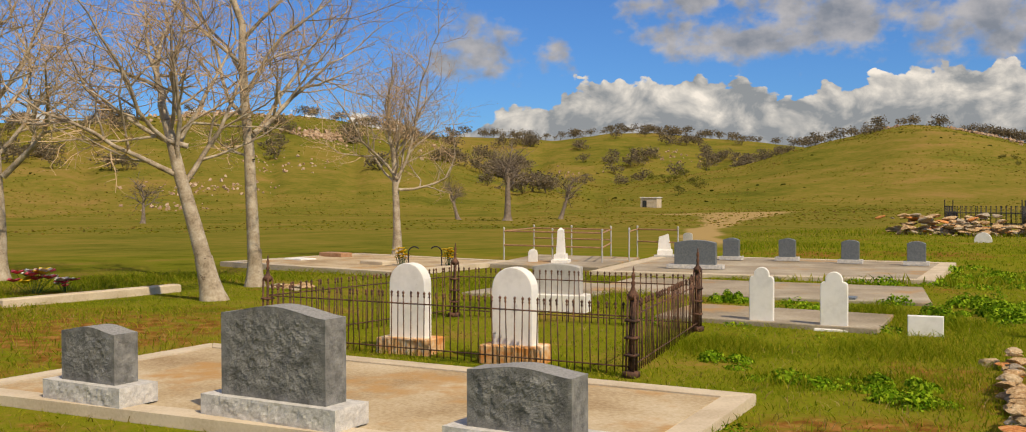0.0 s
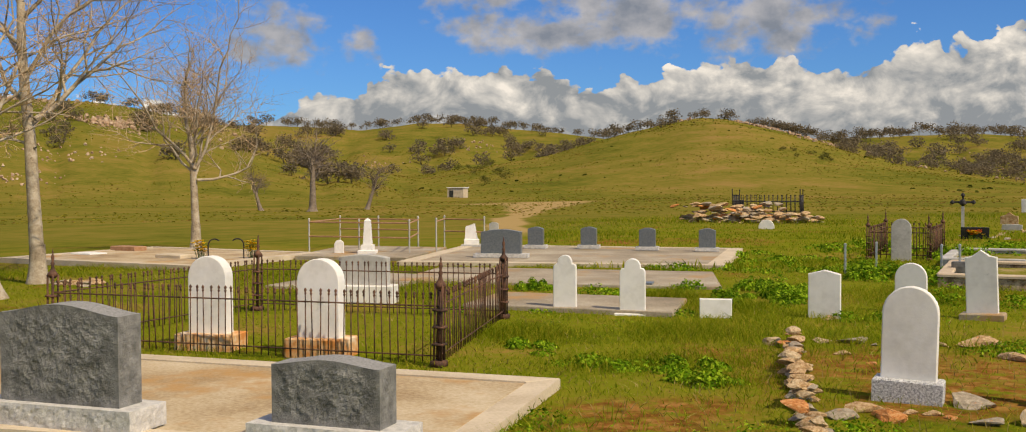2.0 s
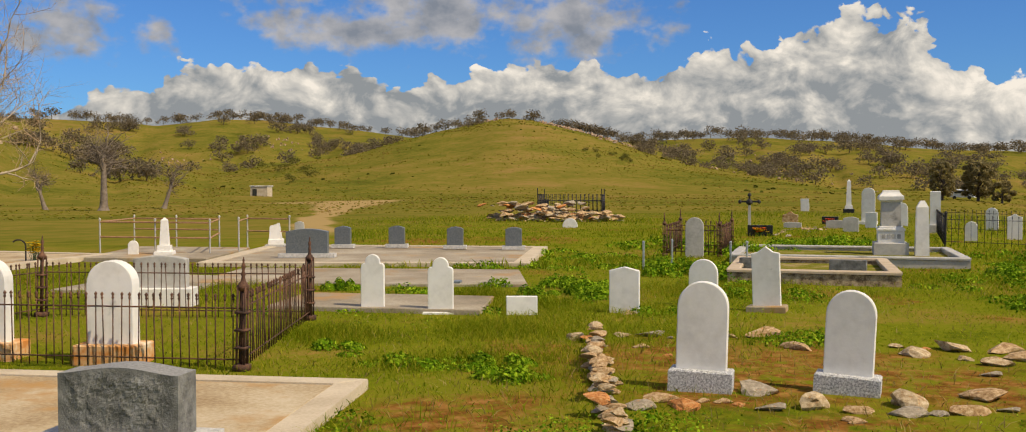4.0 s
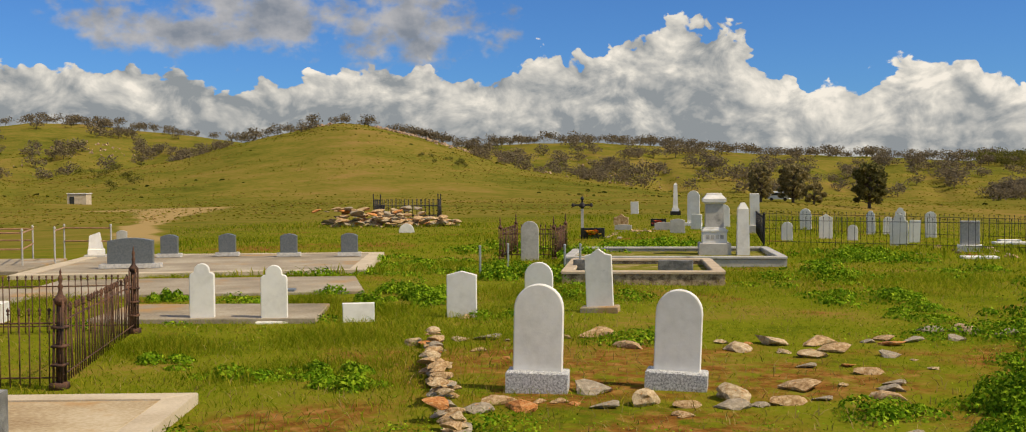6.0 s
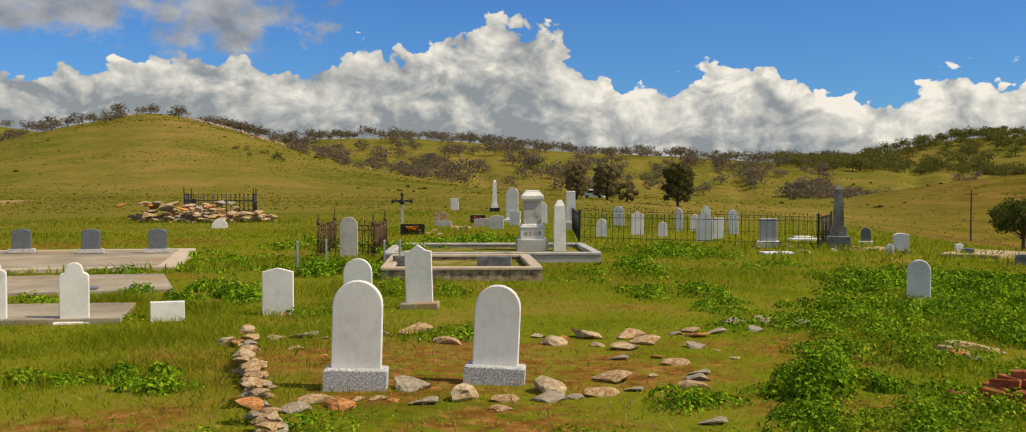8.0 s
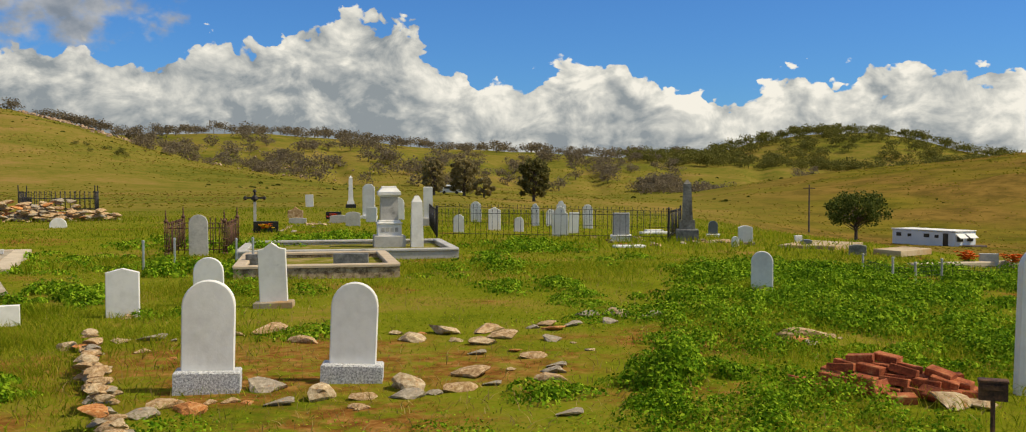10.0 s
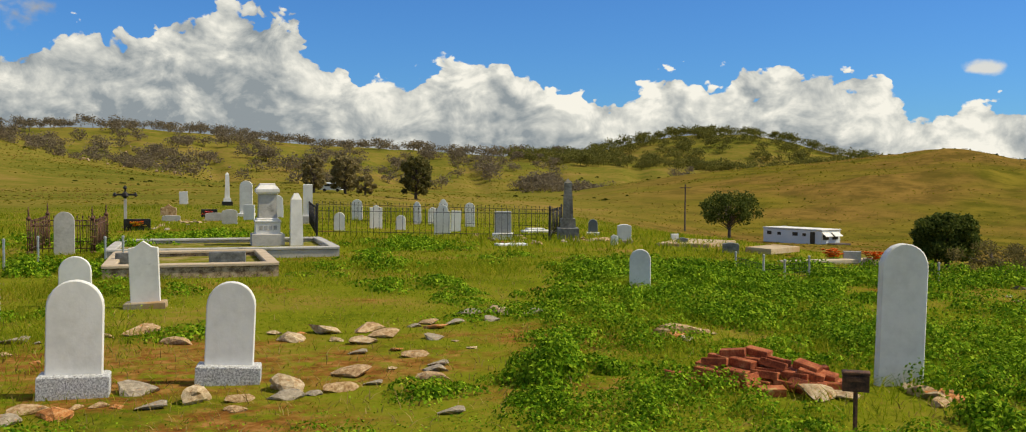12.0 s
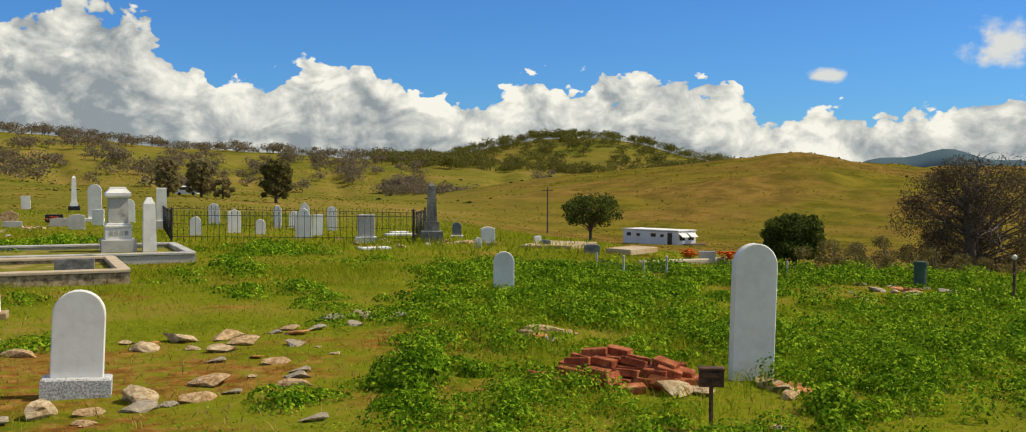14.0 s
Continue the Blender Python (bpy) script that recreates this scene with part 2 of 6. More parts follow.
# elevation angles as seen from the standpoint, ring by ring
RISE = np.array((
    (-4.72,) * 11,
    (-3.25, -3.2, -3.15, -3.15, -3.12, -3.12, -3.12, -3.15, -3.3, -4.6, -6.0),
    (-2.0, -2.0, -1.9, -1.8, -1.6, -1.55, -1.55, -1.9, -3.5, -4.8, -5.2),
    (-1.1, -1.0, -1.0, -0.9, -0.8, -0.9, -1.0, -2.0, -3.4, -3.5, -3.6),
    (-0.3, -0.2, -0.4, -0.5, -0.4, -0.5, -0.6, -1.1, -2.0, -2.2, -2.4)))
# the hills: distance of the foot and of the crest, and the crest's elevation by azimuth
HILLS = (
    ("west hill", 165, 430, (-40, 3.6, -27, 3.85, -20, 4.3, -15.9, 4.6, -12, 4.45, -9.6, 4.25, -6, 3.5, -3, 2.5, 0, 1.5, 4, 0.5, 8, 0.0, 13, -1.0, 18, -4)),
    ("back hills", 420, 810, (-40, 2.5, -12, 2.6, -6, 3.45, -3, 3.5, 0, 3.3, 2.4, 3.15, 6, 3.6, 8, 3.45, 10, 3.15, 13.2, 2.9, 17, 2.6, 25, 2.5, 29.4, 2.6, 34.4, 2.5, 39.5, 2.15, 45.6, 1.8, 51, 1.55, 55, 1.3, 59, 1.2, 75, 0.9, 92, 0.6)),
    ("bald hill", 185, 560, (-5, -4, 0, -0.6, 2, -0.3, 4.5, 0.2, 8, 0.9, 10, 1.35, 13.2, 1.95, 15.6, 2.75, 17, 3.05, 18.7, 3.35, 20, 3.7, 21.5, 3.85, 23, 3.75, 25.8, 3.05, 28, 2.35, 31, 1.35, 34.4, 0.65, 38, 0.1, 42, -0.7, 47, -4)),
    ("wooded hill", 560, 860, (42, -4, 48, 0.4, 54, 1.1, 58.9, 1.35, 61.9, 1.95, 65.3, 2.5, 68.1, 2.5, 70, 2.15, 72.1, 1.5, 74.5, 1.1, 78, 0.8, 92, 0.5)),
    ("brown hill", 165, 350, (42, -6, 49, -1.3, 54, -0.95, 58.9, -0.7, 63, -0.1, 66.5, 0.5, 70.8, 1.05, 74.5, 1.5, 77.7, 1.72, 79.5, 1.62, 81.1, 1.3, 84, 1.05, 92, 0.7)))


def smooth(a, lo, hi):
    q = np.clip((a - lo) / (hi - lo), 0, 1)
    return q * q * (3 - 2 * q)


def wave(x, y, s, seed=0.0):
    """A cheap smooth wobble between -1 and 1."""
    return (np.sin(x / s + 1.3 * np.sin(y / s * 0.7 + seed)) + np.sin(y / s * 1.1 + 1.7 * np.sin(x / s * 0.6 + 2 * seed) + seed)) / 2


def land(x, y):
    """Height of the ground; takes arrays."""
    x, y = np.asarray(x, float), np.asarray(y, float)
    r = np.maximum(np.hypot(x, y), 0.01)
    a = np.clip(np.degrees(np.arctan2(x, y)), -40, 92)
    cols = [np.interp(a, AZ, row) for row in RISE]
    lr = np.log(r)
    knots = np.log(RINGS)
    e = cols[0] * 1.0
    for i in range(len(RINGS) - 1):
        e = e + (cols[i + 1] - cols[i]) * np.clip((lr - knots[i]) / (knots[i + 1] - knots[i]), 0, 1)
    z = EYE[2] + np.minimum(r, 850) * np.tan(np.radians(e))
    z = np.where(r < 20, 0.0, z)
    folds = wave(x, y, 62, 2.2) * 1.6 + wave(x, y, 21, 0.7) * 1.0 + wave(x, y, 8, 1.4) * 0.35
    rough = folds * smooth(r, 110, 420)
    for name, foot, crest, line in HILLS:
        up = np.interp(a + 0.5 * wave(x, y, 30, foot), line[::2], line[1::2])
        q = np.clip((lr - math.log(foot)) / math.log(crest / foot), 0, 1)
        gully = np.clip(np.sin(a * 1.35 + foot + 0.8 * wave(x, y, 55, 0.3)), 0, 1) ** 3 * np.sin(np.pi * q) ** 2 * (0.3 if name in ("back hills", "west hill") else 0.0)
        ang = e + (up - e) * (q * q * (3 - 2 * q)) - gully
        h = EYE[2] + np.minimum(r, crest) * np.tan(np.radians(ang)) - np.maximum(r - crest, 0) * 0.10
        lift = np.where((q > 0) & (h > z), h - z, 0.0)
        z = z + lift
    hummocks = np.clip(wave(x, y, 9, 0.9) + 0.5 * wave(x, y, 4, 2.0), 0, 2) * smooth(a, 68, 76) * smooth(r, 200, 260) * 1.5
    z = np.where(r > 900, z - (r - 900) * 0.05, z)
    z = np.maximum(z, -30)
    bumps = wave(x, y, 1.1, 0.4) * 0.012 + wave(x, y, 2.7, 1.9) * 0.02
    return z + bumps * smooth(r, 5, 9) + rough + hummocks


def land_at(x, y):
    return float(land(x, y))


def paint_ground(n, w, geo):
    """Grass in greens and straw, bare soil near by, browner on the far slopes."""
    d = n.add("ShaderNodeVectorMath", operation="LENGTH")
    n.put(d.inputs[0], w)
    dist = d.outputs["Value"]
    xy = n.add("ShaderNodeSeparateXYZ")
    n.put(xy.inputs[0], w)
    near = n.ramp(n.math("ADD", n.math("MULTIPLY", n.noise(w, 0.55, 5), 0.6), n.math("MULTIPLY", n.noise(w, 9, 5, 0.7), 0.4)),
                  (0.38, rgb(0.085, 0.11, 0.008)), (0.47, rgb(0.15, 0.17, 0.011)), (0.55, rgb(0.18, 0.172, 0.018)), (0.63, rgb(0.26, 0.17, 0.04)))
    soil = n.ramp(n.noise(w, 5, 6, 0.7), (0.36, rgb(0.11, 0.044, 0.011)), (0.5, rgb(0.215, 0.092, 0.022)), (0.64, rgb(0.35, 0.18, 0.055)))
    mask = n.step(n.noise(w, 0.35, 5, 0.6, 0.4), 0.57, 0.66)
    for cx, cy, r in ((2.2, 6.9, 1.1), (5.3, 7.7, 2.4), (6.6, 6.3, 1.5), (-5.6, 12.6, 3.4), (4.4, 5.4, 1.2), (9.0, 5.6, 1.2), (8.8, 29.5, 2.6), (12.0, 29.0, 2.2)):
        far = n.add("ShaderNodeVectorMath", operation="DISTANCE")
        n.put(far.inputs[0], w), n.put(far.inputs[1], (cx, cy, 0.0))
        q = n.math("ADD", far.outputs["Value"], n.math("MULTIPLY", n.math("SUBTRACT", n.noise(w, 1.6, 6, 0.7), 0.5), 3.2 * r))
        mask = n.math("MAXIMUM", mask, n.step(q, r, r * 0.5))
    near = n.mix(n.math("MULTIPLY", mask, n.step(n.noise(w, 3.2, 6, 0.7), 0.38, 0.56)), near, soil)
    flat = n.add("ShaderNodeVectorMath", operation="MULTIPLY")
    n.put(flat.inputs[0], w), n.put(flat.inputs[1], (1.0, 1.0, 5.0))
    farm = n.ramp(n.math("ADD", n.math("ADD", n.math("MULTIPLY", n.noise(w, 0.014, 8, 0.72), 0.40), n.math("MULTIPLY", n.noise(flat.outputs[0], 0.07, 6, 0.7, 0.6), 0.30)), n.math("MULTIPLY", n.noise(w, 0.55, 6, 0.75), 0.30)),
                  (0.40, rgb(0.085, 0.095, 0.014)), (0.47, rgb(0.145, 0.138, 0.022)), (0.53, rgb(0.20, 0.158, 0.032)), (0.60, rgb(0.27, 0.175, 0.055)))
    dry = n.mix(n.step(n.noise(w, 0.02, 4), 0.42, 0.62), n.ramp(n.noise(w, 0.15, 6, 0.7), (0.4, rgb(0.125, 0.085, 0.02)), (0.6, rgb(0.235, 0.145, 0.035))), n.ramp(n.noise(w, 0.12, 6, 0.7), (0.4, rgb(0.095, 0.09, 0.012)), (0.6, rgb(0.19, 0.15, 0.022))))
    ang = n.math("ARCTAN2", xy.outputs[0], xy.outputs[1])
    farm = n.mix(n.math("MULTIPLY", n.step(ang, 0.95, 1.2), n.math("MULTIPLY", n.step(dist, 60, 130), n.step(dist, 520, 420))), farm, dry)
    west = n.step(ang, 0.35, 0.05)
    c = n.mix(n.step(n.math("ADD", dist, n.math("MULTIPLY", west, 24.0)), 34, 70), near, farm)
    # the dirt road to the north and the trodden earth by the far plot
    deg = n.math("MULTIPLY", ang, 180 / math.pi)
    wob = n.math("MULTIPLY", n.math("SUBTRACT", n.noise(w, 0.09, 5, 0.6), 0.5), 3.0)
    mid = n.math("ADD", n.math("MULTIPLY", dist, 0.0255), 9.0)
    off = n.math("ABSOLUTE", n.math("ADD", n.math("MULTIPLY", n.math("SUBTRACT", deg, mid), n.math("MULTIPLY", dist, 0.01745)), wob))
    half = n.math("ADD", 0.9, n.math("MULTIPLY", n.step(dist, 70.0, 165.0), 5.0))
    lane = n.math("MULTIPLY", n.step(n.math("DIVIDE", off, half), 1.3, 0.7), n.math("MULTIPLY", n.step(dist, 34, 44), n.step(dist, 172, 155)))
    apron = n.math("ADD", n.math("ABSOLUTE", n.math("SUBTRACT", dist, 146.0)), n.math("MULTIPLY", n.math("ABSOLUTE", n.math("SUBTRACT", deg, 10.2)), 4.2))
    lane = n.math("MAXIMUM", lane, n.math("MULTIPLY", n.step(n.math("ADD", apron, n.math("MULTIPLY", wob, 2.0)), 14.0, 9.0), 0.8))
    scar = n.add("ShaderNodeVectorMath", operation="DISTANCE")
    n.put(scar.inputs[0], w), n.put(scar.inputs[1], (288.0, 572.0, 34.0))
    c = n.mix(n.step(n.math("ADD", scar.outputs["Value"], n.math("MULTIPLY", n.noise(w, 0.2, 3), 8)), 13, 9), c, rgb(0.50, 0.16, 0.05))
    return n.mix(n.math("MULTIPLY", lane, 0.85), c, rgb(0.40, 0.27, 0.12))


GROUND = material("spring pasture", 0.95, paint=paint_ground, bump=0.7, bump_scale=14, spec=0.0)


class Mesh:
    """Gathers vertices and faces of one part."""

    def __init__(self):
        self.v, self.f = [], []

    def add(self, verts, faces):
        o = len(self.v)
        self.v += [tuple(p) for p in verts]
        self.f += [tuple(i + o for i in q) for q in faces]
        return self

    def box(self, cx, cy, cz, sx, sy, sz, rz=0.0, taper=1.0, bevel=0.0):
        """A box on the height cz, with a chamfered top rim."""
        c, s = math.cos(rz), math.sin(rz)
        b = min(bevel, sx / 3, sy / 3, sz / 3)
        rows = [(1.0, 0.0, 0.0), (taper, sz - b, 0.0)] + ([(taper, sz, b)] if b else [])
        vs, n = [], 0
        for k, h, inset in rows:
            for ux, uy in ((-1, -1), (1, -1), (1, 1), (-1, 1)):
                px, py = ux * (sx / 2 * k - inset), uy * (sy / 2 * k - inset)
                vs.append((cx + px * c - py * s, cy + px * s + py * c, cz + h))
        fs = [(3, 2, 1, 0)]
        for i in range(len(rows) - 1):
            for j in range(4):
                a, d = 4 * i + j, 4 * i + (j + 1) % 4
                fs.append((a, d, d + 4, a + 4))
        k = 4 * (len(rows) - 1)
        fs.append((k, k + 1, k + 2, k + 3))
        return self.add(vs, fs)

    def tube(self, path, radii, sides=6, cap=True):
        """A tube along points with a radius at each."""
        base, side = len(self.v), None
        for i, p in enumerate(path):
            p = Vector(p)
            d = (Vector(path[min(i + 1, len(path) - 1)]) - Vector(path[max(i - 1, 0)])).normalized()
            if side is None:
                side = d.orthogonal().normalized()
            side = (side - d * side.dot(d)).normalized()
            up = d.cross(side)
            r = radii[i] if isinstance(radii, (list, tuple)) else radii
            for k in range(sides):
                t = 2 * math.pi * k / sides
                self.v.append(tuple(p + (side * math.cos(t) + up * math.sin(t)) * r))
        for i in range(len(path) - 1):
            for k in range(sides):
                a, b = base + i * sides + k, base + i * sides + (k + 1) % sides
                self.f.append((a, b, b + sides, a + sides))
        if cap:
            self.f.append(tuple(base + k for k in reversed(range(sides))))
            self.f.append(tuple(base + (len(path) - 1) * sides + k for k in range(sides)))
        return self

    def lathe(self, cx, cy, profile, sides=10):
        return self.tube_z(cx, cy, profile, sides)

    def tube_z(self, cx, cy, profile, sides):
        base = len(self.v)
        for r, z in profile:
            for k in range(sides):
                t = 2 * math.pi * (k + 0.5) / sides
                self.v.append((cx + r * math.cos(t), cy + r * math.sin(t), z))
        for i in range(len(profile) - 1):
            for k in range(sides):
                a, b = base + i * sides + k, base + i * sides + (k + 1) % sides
                self.f.append((a, b, b + sides, a + sides))
        self.f.append(tuple(base + k for k in reversed(range(sides))))
        self.f.append(tuple(base + (len(profile) - 1) * sides + k for k in range(sides)))
        return self

    def data(self, name, soft=False):
        me = bpy.data.meshes.new(name)
        me.from_pydata(self.v, [], self.f)
        me.update()
        if soft:
            me.polygons.foreach_set("use_smooth", [True] * len(me.polygons))
        return me


def part(name, mesh, mat, parent=None, label="", soft=False):
    """One mesh object, under a thing if one is given."""
    me = mesh.data(name, soft) if isinstance(mesh, Mesh) else mesh
    if not me.materials:
        me.materials.append(mat)
    ob = new(name, me)
    if parent is not None:
        ob.parent = parent
    return tagged(ob, label)


def thing(name, x, y, turn=0.0, label="", category="", group="", z=None, lean=(0, 0)):
    """An Empty at the foot of a thing, which its parts hang on."""
    ob = new(name)
    ob.empty_display_size = 0.1
    ob.matrix_basis = pose(x, y, land_at(x, y) if z is None else z, lean[0], lean[1], turn)
    return tagged(ob, label, category, group)


def build_ground():
    radii = np.concatenate(([0.0], np.geomspace(0.6, 30, 90), np.geomspace(30.6, 1400, 170), np.geomspace(1500, 4500, 8)))
    ang = np.radians(np.concatenate((np.linspace(-40, 100, 440), np.linspace(103, 317, 72))))
    A, R = np.meshgrid(ang, radii[1:])
    X, Y = R * np.sin(A), R * np.cos(A)
    Z = land(X, Y)
    verts = np.concatenate(([[0, 0, land_at(0, 0)]], np.stack((X, Y, Z), -1).reshape(-1, 3)))
    n, rows = len(ang), len(radii) - 1
    i, j = np.meshgrid(np.arange(rows - 1), np.arange(n), indexing="ij")
    k = (j + 1) % n
    quads = np.stack((1 + i * n + j, 1 + (i + 1) * n + j, 1 + (i + 1) * n + k, 1 + i * n + k), -1).reshape(-1, 4)[:, ::-1]
    tris = [(0, 1 + (q + 1) % n, 1 + q) for q in range(n)]
    me = bpy.data.meshes.new("ground")
    me.from_pydata(verts.tolist(), [], quads.tolist() + tris)
    me.polygons.foreach_set("use_smooth", [True] * len(me.polygons))
    me.materials.append(GROUND)
    tagged(new("ground", me), "spring pasture with green and straw coloured grass and bare soil", "ground", kind="structure")


build_ground()
# ---- concrete plots ----
def quad_slab(name, corners, top, mat, label, rim=None, joints=()):
    """A cast slab between four corners, counter-clockwise seen from above, with an optional pale rim."""
    ob = thing(name, *corners[0], 0, label, "grave plot", "concrete plots", z=0)
    o = Vector((*corners[0], 0))
    P = [Vector((*c, 0)) - o for c in corners]

    def prism(pts, z0, z1, bevel=0.012):
        mid = sum(pts, Vector()) / len(pts)
        low = [p + Vector((0, 0, z0)) for p in pts]
        up = [p + Vector((0, 0, z1 - bevel)) for p in pts]
        tip = [p + (mid - p).normalized() * bevel + Vector((0, 0, z1)) for p in pts]
        k = len(pts)
        fs = [tuple(range(2 * k, 3 * k)), tuple(reversed(range(k)))]
        for r in range(2):
            fs += [(r * k + i, r * k + (i + 1) % k, (r + 1) * k + (i + 1) % k, (r + 1) * k + i) for i in range(k)]
        return Mesh().add(low + up + tip, fs)
    if rim:
        mid = sum(P, Vector()) / 4
        inner = []
        for i, p in enumerate(P):
            a, b = (P[i - 1] - p).normalized(), (P[(i + 1) % 4] - p).normalized()
            inner.append(p + (a + b) * rim[0] / max(abs(a.cross(b).z), 0.3))
        part("field", prism([p + (mid - p).normalized() * 0.012 for p in inner], -0.1, top - 0.012), mat, ob)
        for i in range(4):
            j = (i + 1) % 4
            part("rim", prism([P[i], P[j], inner[j], inner[i]], -0.1, top), rim[1], ob, "pale trowelled concrete rim")
    else:
        part("slab", prism(P, -0.1, top), mat, ob)
    return ob


quad_slab("concrete_plot", [(-4.75, 8.45), (0.75, 5.85), (1.92, 8.12), (-3.3, 11.1)], 0.08, CONCRETE, "tan weathered concrete grave plot with pale rim", rim=(0.22, CURB))
# plots behind the iron fence, stepping back
quad_slab("concrete_plot", [(1.9, 13.8), (4.35, 12.25), (5.1, 13.75), (2.7, 15.3)], 0.06, GREYSLAB, "low grey concrete grave plot in grass")
quad_slab("concrete_plot", [(1.2, 17.6), (6.2, 15.15), (7.15, 17.9), (2.4, 20.4)], 0.06, GREYSLAB, "wide grey concrete grave plot in grass")
quad_slab("concrete_plot", [(1.6, 21.9), (7.85, 19.1), (10.5, 24.3), (4.0, 28.0)], 0.07, GREYSLAB, "long grey concrete plot carrying a row of stones", rim=(0.35, CURB))
quad_slab("concrete_plot", [(-0.9, 17.3), (1.0, 16.2), (2.2, 18.6), (0.5, 19.8)], 0.05, GREYSLAB, "grey concrete plot with rusty stains")
quad_slab("concrete_plot", [(-7.4, 25.6), (-2.6, 21.8), (0.0, 25.6), (-4.5, 29.4)], 0.07, CONCRETE, "large tan concrete plot around a bare tree", rim=(0.3, CURB))
quad_slab("concrete_plot", [(-0.6, 24.6), (1.9, 23.2), (3.3, 27.0), (0.6, 28.6)], 0.06, GREYSLAB, "grey concrete plot inside a pipe railing")


# ---- headstones ----
def outline(w, h, style, n=14):
    """Half-open outline of a tablet, from lower left over the top to lower right."""
    r = w / 2
    if style == "round":
        k = min(r, 0.62 * r + 0.08)
        top = [(-r * math.cos(math.pi * i / n), h - k + k * math.sin(math.pi * i / n)) for i in range(n + 1)]
    elif style == "half":
        top = [(-r * math.cos(math.pi * i / n), h - r + r * math.sin(math.pi * i / n)) for i in range(n + 1)]
    elif style == "pointed":
        top = [(-r, h - 0.13 * w), (-r * 0.5, h - 0.06 * w), (0, h), (r * 0.5, h - 0.06 * w), (r, h - 0.13 * w)]
    elif style == "gable":
        top = [(-r, h - 0.25 * w), (-0.55 * r, h - 0.2 * w), (0, h), (0.55 * r, h - 0.2 * w), (r, h - 0.25 * w)]
    elif style == "shoulder":
        q = 0.62 * r
        top = [(-r, h - 1.15 * r), (-r * 0.97, h - 0.92 * r), (-r * 0.85, h - 0.78 * r), (-q, h - 0.72 * r)]
        top += [(-q * math.cos(math.pi * i / n), h - q + q * math.sin(math.pi * i / n)) for i in range(1, n)]
        top += [(q, h - 0.72 * r), (r * 0.85, h - 0.78 * r), (r * 0.97, h - 0.92 * r), (r, h - 1.15 * r)]
    elif style == "serpentine":
        top = [(-r + 2 * r * i / n, h - 0.10 * h + 0.10 * h * (0.5 - 0.5 * math.cos(2 * math.pi * i / n)) ** 0.8) for i in range(n + 1)]
    elif style == "swell":
        top = [(-r + 2 * r * i / n, h - 0.11 * h * (2 * i / n - 1) ** 2) for i in range(n + 1)]
    else:
        top = [(-r, h), (r, h)]
    return [(-r, 0.0)] + top + [(r, 0.0)]


def tablet(w, h, d, style, z0=0.0, bevel=0.008):
    """A slab of stone with a shaped top and eased edges, its back and front at +-d/2."""
    pts = outline(w, h, style)
    mid = (0.0, h * 0.5)

    def shrink(b):
        return [(x * (1 - 2 * b / w), z - b * (1 if z > 0.02 else 0)) for x, z in pts]
    small = shrink(bevel)
    m, k = Mesh(), len(pts)
    rings = [[(x, -d / 2, z0 + z) for x, z in small], [(x, -d / 2 + bevel, z0 + z) for x, z in pts], [(x, d / 2 - bevel, z0 + z) for x, z in pts], [(x, d / 2, z0 + z) for x, z in small]]
    vs = [p for r in rings for p in r]
    fs = [tuple(range(k)), tuple(reversed(range(3 * k, 4 * k)))]
    for r in range(3):
        fs += [(r * k + (i + 1) % k, r * k + i, (r + 1) * k + i, (r + 1) * k + (i + 1) % k) for i in range(k)]
    return m.add(vs, fs)


